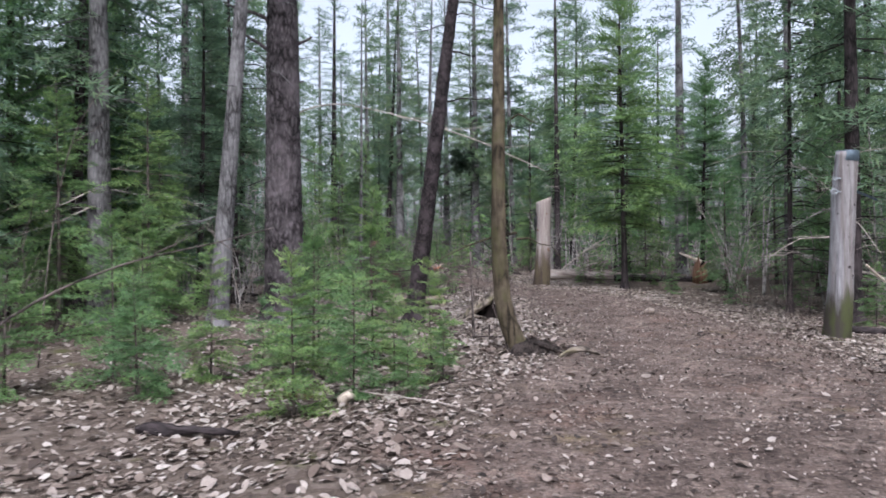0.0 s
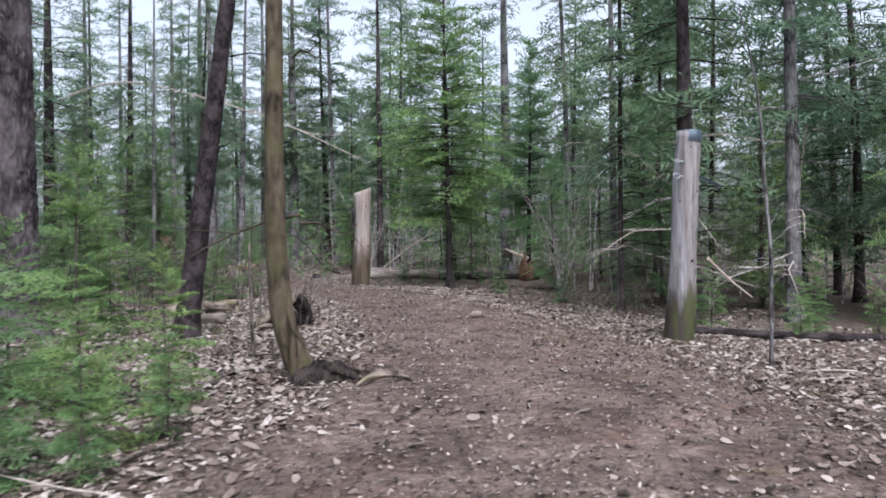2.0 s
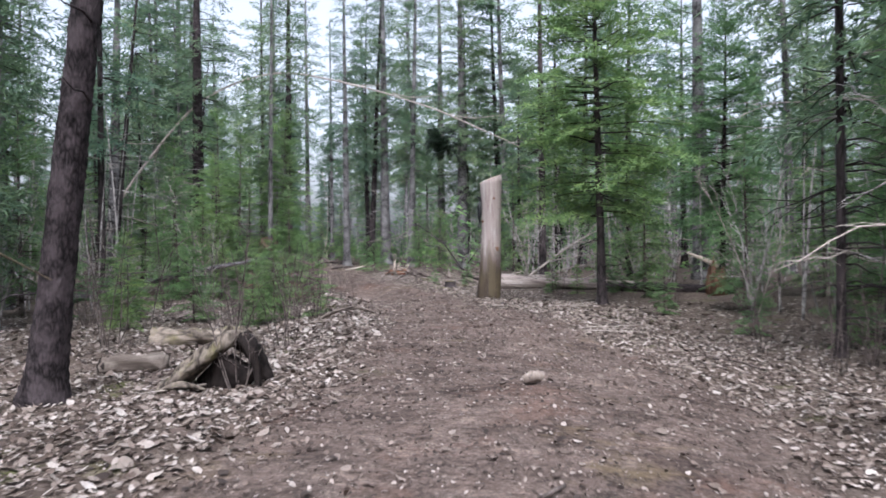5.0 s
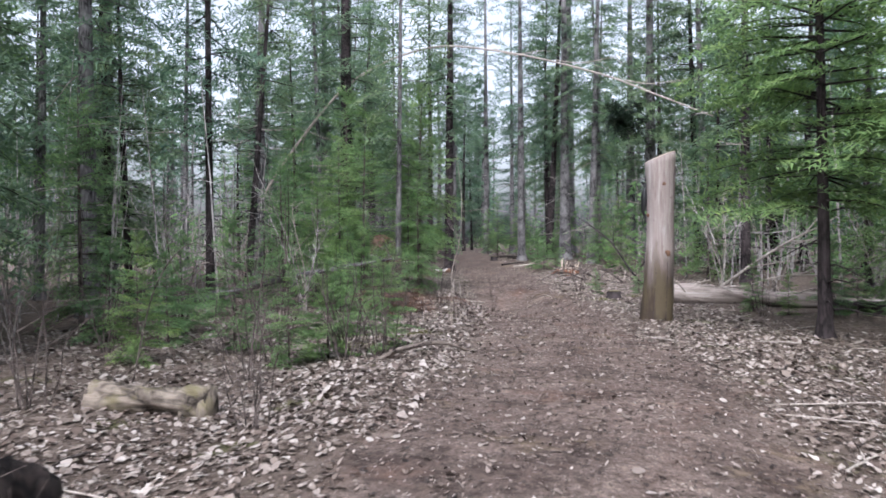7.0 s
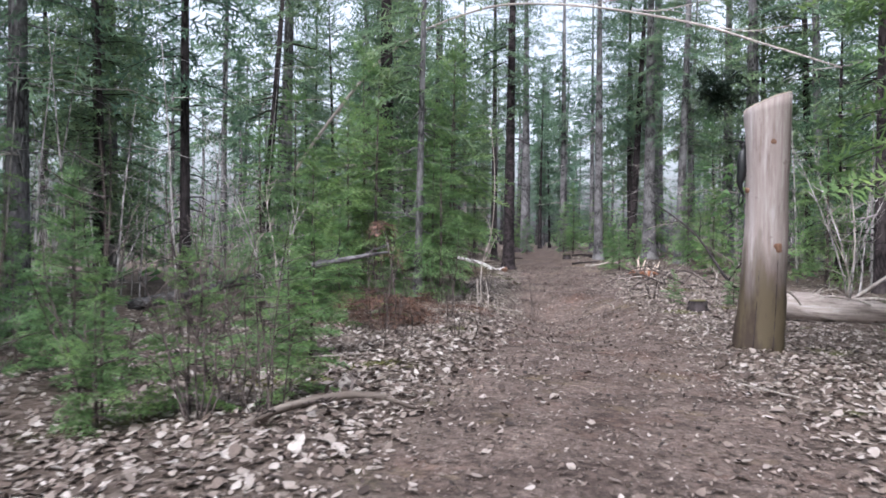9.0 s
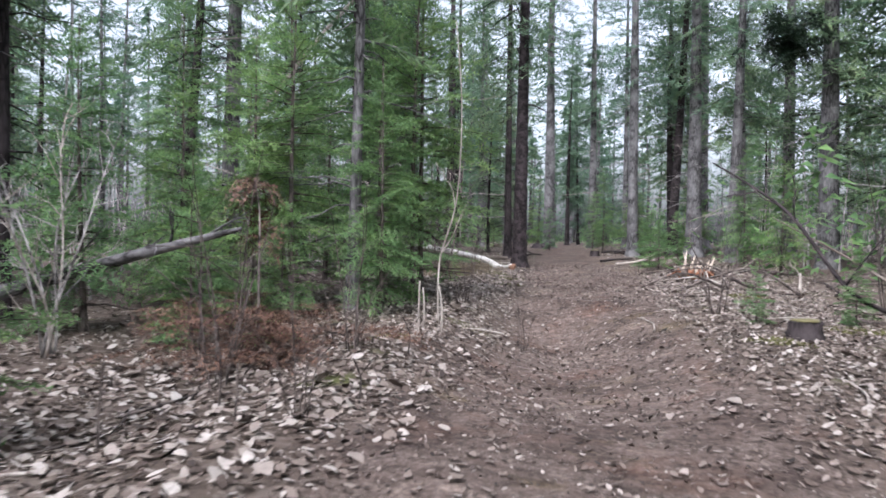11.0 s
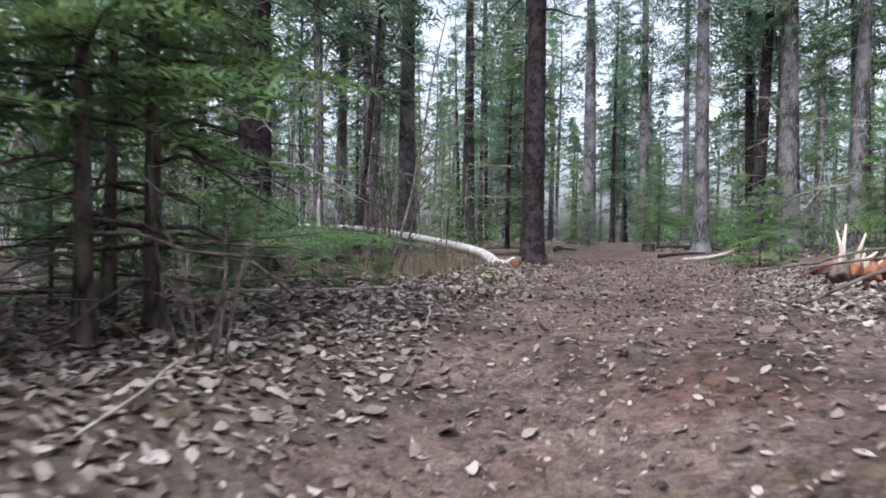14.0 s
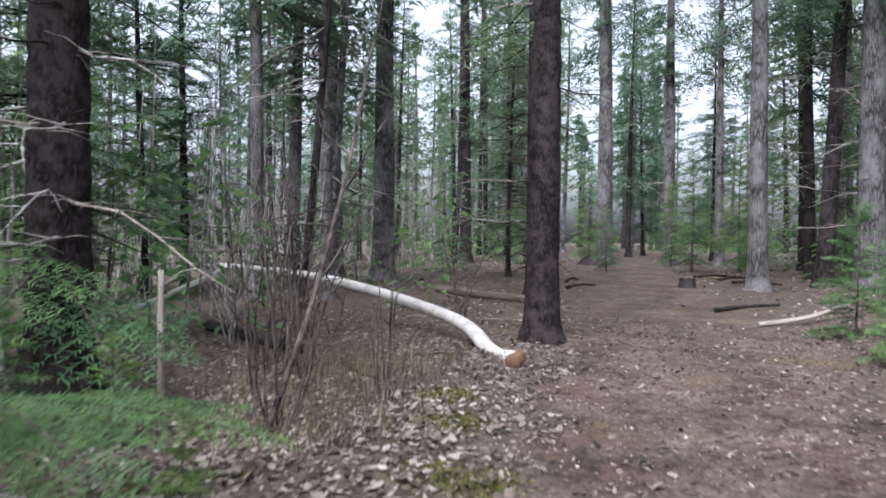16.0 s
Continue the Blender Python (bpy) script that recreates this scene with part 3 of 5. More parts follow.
trunk_tree("knotty_spruce", "pale grey spruce trunk with dark knots", -17.4, 51.2, 0.33, 20, (0.005, 0), 309, M_GREYBARK, 7, 2.2, 40)
TWIGGY = [(THICK, 0.27, 4.2, 0.0)]
for k, (x, y, r, h, lx, bark, first) in enumerate([
        (-8.0, 52.4, 0.22, 18, 0.0, M_GREYBARK, 7), (-7.0, 54.2, 0.2, 17, 0.05, M_DARKBARK, 7), (-6.0, 53.6, 0.3, 19, 0.0, M_GREYBARK, 7),
        (-0.85, 47.0, 0.27, 19, 0.0, M_GREYBARK, 6), (-11.7, 49.2, 0.15, 17, 0.0, M_DARKBARK, 6), (-13.2, 62, 0.22, 20, 0, M_GREYBARK, 8),
        (-7.9, 63, 0.42, 22, 0, M_GREYBARK, 9), (6.55, 20.6, 0.065, 12, 0.01, M_DARKBARK, 4), (7.1, 18.8, 0.17, 15, 0, M_DARKBARK, 3.4),
        (8.7, 17.9, 0.14, 15, 0, M_GREYBARK, 4.5), (-7.35, 16.75, 0.225, 17, 0, M_GREYBARK, 5.5), (-12.9, 36.7, 0.22, 17, 0.03, M_GREYBARK, 6),
        (-11.3, 34.0, 0.11, 13, 0.1, M_DARKBARK, 6), (-9.6, 26.4, 0.2, 16, 0, M_GREYBARK, 5), (-15.3, 32.4, 0.3, 18, 0, M_GREYBARK, 6),
        (-8.7, 29.1, 0.11, 14, 0, M_DARKBARK, 5), 
        (7.9, 35.5, 0.25, 18, 0, M_GREYBARK, 6), (8.7, 26.2, 0.12, 15, 0, M_GREYBARK, 5), (2.9, 37.0, 0.14, 16, 0, M_DARKBARK, 5),
        (-20.8, 60.2, 0.32, 19, 0, M_DARKBARK, 6), (-20.4, 63, 0.2, 18, 0, M_GREYBARK, 6), (-25.5, 69, 0.3, 20, 0, M_DARKBARK, 7),
        (-14.6, 46.2, 0.13, 15, -0.04, M_GREYBARK, 8), (-15.6, 47.2, 0.11, 14, 0.08, M_GREYBARK, 8), (-13.9, 44.8, 0.08, 12, 0.12, M_DARKBARK, 7),
        (-11.6, 62.5, 0.16, 17, 0, M_GREYBARK, 8), (-4.0, 50.4, 0.2, 18, 0.03, M_GREYBARK, 6), (-3.0, 56, 0.28, 19, 0, M_GREYBARK, 6)]):
    TWIGGY.append((trunk_tree("spruce_tree", "tall straight spruce with bare twiggy lower trunk" if lx == 0 else "slender tree leaning among the spruces", x, y, r, h, (lx, 0.0), 320 + k, bark, first * 0.85, 2.0, 40), r, first, lx))

# bare pale lower branches, forked and drooping
BARE = []
for k in range(4):
    g = np.random.RandomState(410 + k)
    s = Soup()
    l = 1.3 + 0.35 * k
    b = np.linspace(0, l, 7)
    p = np.stack([b, 0.1 * np.sin(b * 2 + k), -0.22 * b * b / l + 0.05 * np.sin(b * 4 + k)], -1)
    s.tube(p, np.linspace(0.017, 0.004, 7), 5, 0.1)
    for q in range(7):
        o = p[1 + q % 5]
        e = o + np.array([0.25 + 0.35 * g.rand(), (0.5 if q % 2 else -0.5) * (0.5 + g.rand()), -0.25 * g.rand() + 0.05]) * (0.5 + 0.4 * g.rand())
        s.tube([o, (o + e) / 2 + (0, 0, 0.03), e], [0.007, 0.005, 0.002], 3, cap=False)
    BARE.append(s.mesh("dead_branch", M_DEADWOOD if k % 2 else M_PALETWIG))
g = np.random.RandomState(420)
for tree, r, first, lx in TWIGGY:
    for k in range(17 if tree is THICK else 7):
        z = g.uniform(0.9, max(2.6, first))
        br = part("dead_branch", BARE[g.randint(4)], tree)
        az = g.rand() * 360 if tree is not THICK else g.uniform(-150, 20)
        br.matrix_basis = pose(lx * z, 0, z, 0, g.uniform(-14, 12), az)
for z, az, l in ((0.95, -18, 2.3), (1.15, -42, 2.1), (0.8, 4, 1.7), (1.3, -70, 1.9)):
    f = frond(l, 0.035, 0.075, 0.024, 0.12, g)
    f[..., 2] += -0.16 * f[..., 0] - 0.06 * f[..., 0] ** 2 - 0.15 * np.abs(f[..., 1])
    s = Soup()
    s.add(f.reshape(-1, 3), np.arange(f.shape[0] * 3).reshape(-1, 3))
    bough = part("low_bough", s.mesh("low_bough", M_NEEDLE, False), THICK, "low green bough sweeping down over leaves")
    bough.matrix_basis = pose(0, 0, z, 0, 0, az)
    s = Soup()
    b = np.linspace(0, l, 6)
    s.tube(np.stack([b, 0 * b, -0.16 * b - 0.06 * b * b], -1), np.linspace(0.02, 0.004, 6), 6)
    part("limb", s.mesh("limb", M_TWIG), bough)

# a dense dark broom of twigs on a long limb
BROOMED = TWIGGY[4][0]
g = np.random.RandomState(430)
limb, tuft = Soup(), Soup()
p = curve_pts([(0, 0, 6.6), (-0.4, -1.0, 6.5), (-0.7, -1.9, 6.2), (-0.8, -2.5, 5.9)], 12)
limb.tube(p, np.linspace(0.05, 0.02, 12), 6, 0.1)
for k in range(95):
    o = p[9 + k % 3] + np.array([0.3, 0.3, 0.22]) * g.randn(3)
    f = frond(0.35 + 0.35 * g.rand(), 0.05, 0.11, 0.04, 0.12, g)
    a, up = g.rand() * 6.283, 0.7 * g.randn() - 0.3
    w = np.stack([o[0] + math.cos(a) * f[..., 0] - math.sin(a) * f[..., 1], o[1] + math.sin(a) * f[..., 0] + math.cos(a) * f[..., 1], o[2] + f[..., 2] + up * f[..., 0]], -1)
    tuft.add(w.reshape(-1, 3), np.arange(len(w) * 3).reshape(-1, 3))
broom = part("limb", limb.mesh("limb", M_TWIG), BROOMED, "long bare limb ending in a dark broom")
part("broom", tuft.mesh("broom", M_BROOM, False), broom, "dense dark green-black broom of twigs")

# a bent little fir whose boughs sweep low over the leaves
SWEEPING = thing("fir_sapling", "bent low fir with boughs sweeping over leaves", "sapling", (-8.1, 36.9, ground_z(-8.1, 36.9)))
s = Soup()
s.tube(curve_pts([(-0.1, 0, -0.08), (0, 0, 0.3), (0.15, -0.05, 0.5), (0.5, -0.15, 0.62)], 10), np.linspace(0.022, 0.008, 10), 6, 0.1)
part("trunk", s.mesh("trunk", M_TWIG), SWEEPING)
for az, l, z in ((-8, 1.9, 0.55), (-42, 2.0, 0.5), (-72, 1.7, 0.42), (24, 1.7, 0.5), (55, 1.4, 0.42), (-25, 1.5, 0.34)):
    f = frond(l, 0.024, 0.05, 0.019, 0.075, g, 0.4)
    f[..., 2] += 0.1 * f[..., 0] - 0.1 * f[..., 0] ** 2 - 0.12 * np.abs(f[..., 1])
    s = Soup()
    s.add(f.reshape(-1, 3), np.arange(f.shape[0] * 3).reshape(-1, 3))
    bough = part("bough", s.mesh("bough", M_NEEDLE_BRIGHT, False), SWEEPING)
    bough.matrix_basis = pose(0.08, -0.02, z, 0, 0, az)
    s = Soup()
    b = np.linspace(0, l, 6)
    s.tube(np.stack([b, 0 * b, 0.1 * b - 0.1 * b * b], -1), np.linspace(0.01, 0.003, 6), 5)
    part("limb", s.mesh("limb", M_TWIG), bough)

# ---- young firs and saplings by place ----
BRIGHT = conifer_meshes("bright_fir", 9.6, 0.10, 71, 1.9, 2.35, 0.27, 8, 0.08, 0.15, 0.05, 0.22, M_DARKBARK, M_NEEDLE_BRIGHT, 0.2, dead=10, gap=0.15)
OPEN = conifer_meshes("open_fir", 5.6, 0.045, 73, 1.15, 1.55, 0.3, 6, 0.05, 0.1, 0.032, 0.17, M_TWIG, M_NEEDLE_BRIGHT, 0.2, dead=14, gap=0.1)
tree_of("fir_tree", BRIGHT, "slim fir with dark trunk and bright layered boughs", "fir tree", 4.05, 27.3, 30, 1.05)
tree_of("fir_tree", BRIGHT, "bright green fir beside a splintered snag", "fir tree", 7.6, 31.0, 160, 0.85)
young[0](6.9, 26.3, 20, 0.9)
for k, (x, y, sc) in enumerate([(-3.3, 9.6, 0.62), (-3.9, 10.4, 0.8), (-3.0, 10.6, 0.55), (-4.6, 9.8, 0.75), (-1.75, 9.0, 0.62), (-1.5, 11.6, 0.8), (-1.1, 10.2, 0.5),
                                (-1.95, 10.6, 0.72), (-1.4, 9.7, 0.5), (-2.3, 12.4, 0.85), (-0.85, 11.4, 0.55), (-4.6, 12.6, 0.8), (-2.7, 11.4, 0.45), (-0.65, 10.4, 0.3), (-0.9, 9.5, 0.25),
                                (-1.8, 22.9, 0.85), (-1.25, 23.4, 0.75), (-1.9, 22.2, 0.6), (-2.6, 24.6, 0.8), (-2.8, 25.6, 1.0), (-3.3, 23.0, 0.95), (-5.6, 24.6, 1.15), (-4.8, 23.4, 0.8),
                                (-3.9, 21.9, 0.8), (-5.9, 23.4, 1.1), (7.3, 15.7, 0.55), (7.9, 16.2, 0.6), (8.2, 15.2, 0.5), (7.0, 17.7, 0.7), (5.2, 25.9, 0.6), (6.2, 23.2, 0.6), (7.0, 21.5, 0.8),
                                (3.1, 30.4, 0.5), (4.8, 29.8, 0.6), (-5.3, 45.6, 0.95), (-4.8, 46.6, 0.8), (-4.6, 44.0, 0.9), (-0.3, 32.4, 0.35), (0.6, 33.0, 0.4), (-7.1, 33.9, 0.9), (-6.6, 35.0, 0.5), (-7.6, 35.8, 0.7),
                                (-8.6, 38.0, 0.5), (-9.1, 37.5, 0.62), (-4.9, 28.9, 0.9), (-5.6, 29.6, 1.1), (-4.2, 29.4, 0.8), (4.4, 29.6, 0.7), (5.2, 28.8, 0.6), (3.7, 29.9, 0.45), (-6.9, 37.3, 0.3), (-6.75, 36.6, 0.35)]):
    sapling[k % 3](x, y, 67 * k, sc * (1.25 if y < 13 else 1.0), "", "fir saplings along the trail")
for k, (x, y, sc) in enumerate([(-6.4, 28.7, 0.8), (-4.3, 31.2, 0.6), 
                                (-12.4, 38.2, 1.0), (8.4, 22.5, 1.0), (9.6, 20.3, 1.2), (9.0, 25, 1.1), (5.6, 31.5, 0.9), (9.4, 29, 1.1), (10.4, 16.6, 1.2), (-11.0, 57.5, 0.75), (-12.6, 60.5, 0.7),
                                (-10.0, 59, 0.8), (-9.2, 57.0, 0.6), (-7.0, 57.5, 0.8), (-13.6, 57.4, 0.5), (-3.2, 48.3, 0.7), (-1.6, 44.0, 0.7), (1.8, 39, 0.9), (-7.6, 24.4, 1.0), (-9.4, 19.6, 1.2), (-7.2, 18.9, 0.9),
                                (-6.8, 14.4, 0.8), (-8.2, 12.9, 1.0), (-6.4, 16.7, 0.9), (-6.3, 29.9, 0.7), (-16.5, 62.5, 0.8), (-18.2, 60.4, 0.7), (-6.5, 31.3, 0.8), (-8.2, 34.8, 1.0), (-7.6, 31.0, 0.9)]):
    young[k % 2](x, y, 97 * k, sc, "", "young firs in the wood")
for k, (x, y, sc) in enumerate([(-5.0, 33.0, 0.95), (-5.25, 33.5, 1.0), (-6.1, 33.7, 0.9), (-6.9, 32.4, 1.0), (-5.7, 31.2, 0.85), (-4.9, 32.0, 0.7)]):
    tree_of("young_fir", OPEN, "young fir with bare lower stem and layered green sprays", "fir tree", x, y, 83 * k, sc, "young firs in the wood")
for k, (x, y, sc) in enumerate([(-9.0, 16.2, 0.85), (-11.5, 19.0, 1.0), (-13, 15, 1.1), (-10.4, 11.4, 0.9), (-10, 22, 1.3), (-13, 19.5, 1.5), (-12, 25, 1.3), (-15.5, 22, 1.5), (-16, 28, 1.4), (-17, 17, 1.5), (-14, 31, 1.3), (-11.8, 29.6, 1.0), (-8.7, 20.6, 0.9), (-9.0, 14.3, 0.95), (-6.6, 19.8, 0.75), (-8.6, 19.0, 0.9), (-11.0, 16.6, 1.0), (-6.9, 12.0, 0.6), (-12.5, 12.4, 1.0),
                                (10.6, 24.0, 0.9), (11.4, 15.4, 1.1), (13.0, 17.0, 1.3), (12.6, 21.4, 1.2), (14.6, 26.4, 1.3), (12.2, 32.0, 1.2), (12.0, 19.0, 1.0), (11.2, 28.6, 1.0), (5.6, 34.6, 0.9), (2.0, 42.0, 0.9), (13.6, 23.4, 1.1), (9.0, 40.0, 1.0), (-13.6, 40.0, 1.0), (-19, 46, 1.0), (-22, 54, 1.0), (-15.0, 54.0, 0.8),
                                (-12.8, 66, 0.9), (-5.4, 66, 1.0), (0.4, 60.0, 1.0), (-18, 72, 1.0), (2.5, 52, 1.0), (-26, 60, 1.0), (-8.3, 17.8, 1.25), (-9.9, 18.2, 1.3), (-6.4, 21.2, 1.0), (0.8, 48.0, 1.6), (3.6, 45.4, 1.6), (6.6, 42.6, 1.5), (5.2, 50.4, 1.7), (9.4, 46.0, 1.6), (-1.2, 53.0, 1.6)]):
    mid[k % 3](x, y, 53 * k, sc)

# ---- the wood around and beyond ----
count = 0
for k in range(2600):
    x, y = rng.uniform(-52, 40), rng.uniform(-22, 96)
    o = float(off_trail(x, y))
    if (o < 3.2 and y < 68) or count >= 125:
        continue
    d = math.hypot(x - np.interp(y, (3, 17, 24, 36), (0, 3, 1, -4)), max(0, y - 36) + max(0, 3 - y))
    if d < 10.5 or (36 < y < 68 and abs(x - np.interp(y, TRAIL_Y, TRAIL_X)) < 5) or rng.rand() > 0.2:
        continue
    count += 1
    w = rng.rand()
    if w < 0.27:
        mid[k % 3](x, y, rng.rand() * 360, 0.7 + 0.6 * rng.rand())
    else:
        tall[k % 4](x, y, rng.rand() * 360, 0.75 + 0.5 * rng.rand())


def far_woods():
    """Woods beyond the trees that can be told apart: trunks and boughs out to the skyline."""
    g = np.random.RandomState(5)
    tr, cr, un = Soup(), Soup(), Soup()
    for k in range(640):
        a = g.rand() * 2 * math.pi
        d = 58 + 60 * g.rand()
        x, y = -5 + d * math.cos(a), 30 + d * 1.15 * math.sin(a)
        h, r = 13 + 10 * g.rand(), 0.12 + 0.16 * g.rand()
        z0 = ground_z(x, y) - 0.2
        tr.tube([(x, y, z0), (x + 0.2, y, z0 + h * 0.5), (x + 0.3 * g.randn(), y, z0 + h)], [r, r * 0.7, 0.03], 6)
        n = 58
        t = np.sort(g.rand(n)) ** 0.8
        low = 0.12 + 0.3 * g.rand()
        for q in t:
            zz = z0 + h * (low + (0.99 - low) * q)
            l = (2.6 * (1 - q) + 0.3) * (0.6 + 0.6 * g.rand())
            az = g.rand() * 6.283
            m = 7
            s = (np.arange(m) + g.rand(m)) / m * l
            c, sn = math.cos(az), math.sin(az)
            side = (g.rand(m) - 0.5) * l * 0.6
            px, py = x + c * s - sn * side, y + sn * s + c * side
            pz = zz - 0.25 * s + 0.15 * (g.rand(m) - 0.5)
            e = 0.36 + 0.38 * g.rand(m)
            th = g.rand(m) * 6.283
            p0 = np.stack([px, py, pz], -1)
            p1 = np.stack([px + e * np.cos(th), py + e * np.sin(th), pz - 0.3 * e], -1)
            p2 = np.stack([px + 0.5 * e * np.cos(th + 1.9), py + 0.5 * e * np.sin(th + 1.9), pz + 0.35 * e], -1)
            cr.add(np.stack([p0, p1, p2], 1).reshape(-1, 3), np.arange(m * 3).reshape(-1, 3))
    for k in range(1500):
        a, d = g.rand() * 2 * math.pi, 13 + 62 * g.rand() ** 0.8
        y = 24 + d * 1.2 * math.sin(a)
        x = np.interp(y, TRAIL_Y, TRAIL_X) + d * math.cos(a)
        o = float(off_trail(x, y))
        if o < 2.4 or (y < 40 and o < 7):
            continue
        h = 0.7 + 2.6 * g.rand()
        z0 = ground_z(x, y)
        n = 70
        t = g.rand(n)
        r = (0.32 * h + 0.15) * (1 - t) ** 0.7 * np.sqrt(g.rand(n))
        az = g.rand(n) * 6.283
        px, py, pz = x + r * np.cos(az), y + r * np.sin(az), z0 + h * t - 0.15 * r
        e = (0.12 + 0.16 * g.rand(n)) * (0.6 + 0.25 * h)
        th = az + 0.8 * g.randn(n)
        p0 = np.stack([px, py, pz], -1)
        p1 = np.stack([px + e * np.cos(th), py + e * np.sin(th), pz - 0.25 * e], -1)
        p2 = np.stack([px + 0.5 * e * np.cos(th + 1.2), py + 0.5 * e * np.sin(th + 1.2), pz + 0.25 * e], -1)
        un.add(np.stack([p0, p1, p2], 1).reshape(-1, 3), np.arange(n * 3).reshape(-1, 3))
    solid("undergrowth", un.mesh("undergrowth", M_NEEDLE, False), "low green fir undergrowth between the trees", "undergrowth", kind="stuff")
    solid("distant_tree_trunks", tr.mesh("distant_tree_trunks", M_GREYBARK), "grey trunks of the distant wood", "woods", kind="stuff")
    solid("distant_foliage", cr.mesh("distant_foliage", M_NEEDLE_DARK, False), "dark green boughs of the distant wood", "woods", kind="stuff")


far_woods()


def thicket():
    """Thin bare stems and dead lower twigs that fill the wood with a grey lattice."""
    g = np.random.RandomState(9)
    s = Soup()
    for k in range(5200):
        y = g.uniform(6, 75)
        x = np.interp(y, TRAIL_Y, TRAIL_X) + g.choice((-1, 1)) * g.uniform(6.5, 30)
        if float(off_trail(x, y)) < (3.0 if y > 44 else 8.0 if y < 22 else 4.5):
            continue
        z0 = ground_z(x, y)
        if g.rand() < 0.35:
            h, lx, ly = 1.2 + 4.5 * g.rand(), 0.35 * g.randn(), 0.35 * g.randn()
            s.tube([(x, y, z0 - 0.05), (x + 0.4 * lx, y + 0.4 * ly, z0 + h * 0.5), (x + lx, y + ly, z0 + h)], [0.012 + 0.004 * h, 0.008 + 0.002 * h, 0.003], 4, cap=False)
        else:
            z = z0 + 0.3 + 4.2 * g.rand()
            a, l = g.rand() * 6.283, 0.6 + 1.4 * g.rand()
            dz = (g.rand() - 0.6) * l * 0.5
            s.tube([(x, y, z), (x + 0.5 * l * math.cos(a), y + 0.5 * l * math.sin(a), z + dz * 0.6 + 0.05), (x + l * math.cos(a), y + l * math.sin(a), z + dz)], [0.009, 0.006, 0.002], 3, cap=False)
    solid("twig_thicket", s.mesh("twig_thicket", M_PALETWIG), "grey lattice of bare stems and dead twigs", "thicket", kind="stuff")


thicket()


# ---- posts ----
def log_mesh(name, line, radii, mat, sides=28, wobble=0.05, seed=1):
    s = Soup()
    s.tube(line, radii, sides, wobble, seed=seed)
    return s.mesh(name, mat)


def build_post_capped():
    x, y = 5.42, 15.8
    z0 = ground_z(x, y)
    ob = thing("wooden_post", "weathered silver-grey log post with metal cap and mossy foot", "post", (x, y, z0))
    zz = np.linspace(-0.25, 2.98, 40)
    line = np.stack([0.05 * zz + 0.015 * np.sin(zz * 2), -0.045 * zz, zz], -1)
    rad = 0.2 - 0.01 * zz + 0.008 * np.sin(zz * 3.3) + 0.012 * np.exp(-np.maximum(zz, 0) * 5)
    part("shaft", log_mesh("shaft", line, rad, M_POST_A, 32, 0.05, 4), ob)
    s = Soup()
    top = line[-1]
    zc = np.array([-0.06, -0.055, 0.1, 0.108, 0.112])
    s.tube(np.stack([top[0] + 0.05 * zc, top[1] + 0 * zc, top[2] - 0.09 + zc], -1), [0.17, 0.173, 0.171, 0.166, 0.02], 28, 0.01)
    part("metal_cap", s.mesh("metal_cap", M_CAP), ob, "dull blue-grey sheet metal cap")
    k = Soup()
    k.add([(0, -0.01, 0), (0.26, -0.16, -0.16), (0.27, -0.15, -0.2), (0.02, -0.01, -0.05), (0, 0.0, 0), (0.26, -0.15, -0.16), (0.27, -0.14, -0.2), (0.02, 0, -0.05)],
          [(0, 1, 2, 3), (4, 7, 6, 5), (0, 4, 5, 1), (1, 5, 6, 2), (2, 6, 7, 3), (3, 7, 4, 0)])
    fl = part("bracket", k.mesh("bracket", M_CAP, False), ob, "bent blue-grey metal strap")
    fl.location = (0.27, -0.12, 2.38)
    for zr, rr in ((2.34, 0.06), (2.55, 0.035)):
        r = Soup()
        a = np.linspace(0, 2 * math.pi, 20)
        r.tube(np.stack([-0.15 + 0.9 * rr * np.cos(a), -0.1 + 0 * a, rr * 0.6 * np.sin(a)], -1), 0.011, 8, cap=False)
        sh = Soup()
        sh.tube([(-0.16 + rr, -0.1, 0), (0.03, -0.06, 0)], 0.012, 8)
        ring = part("iron_ring", r.mesh("iron_ring", M_IRON), ob, "galvanised iron eye ring")
        part("shank", sh.mesh("shank", M_IRON), ring)
        ring.location = (0.05 * zr - 0.09, -0.045 * zr - 0.05, zr)
    g = np.random.RandomState(3)
    for q in range(9):
        zk = 0.9 + 1.9 * g.rand()
        az = radians(-100 + 130 * g.rand())
        c = Soup()
        rr = 0.2 - 0.01 * zk - 0.006
        n = np.array([math.cos(az), math.sin(az), 0])
        o = np.array([0.05 * zk, -0.045 * zk, zk]) + n * rr
        c.tube([o - n * 0.02, o + n * 0.008, o + n * 0.014], [0.03, 0.026, 0.008], 9, 0.2, seed=q)
        part("knot", c.mesh("knot", M_DARKBARK), ob)


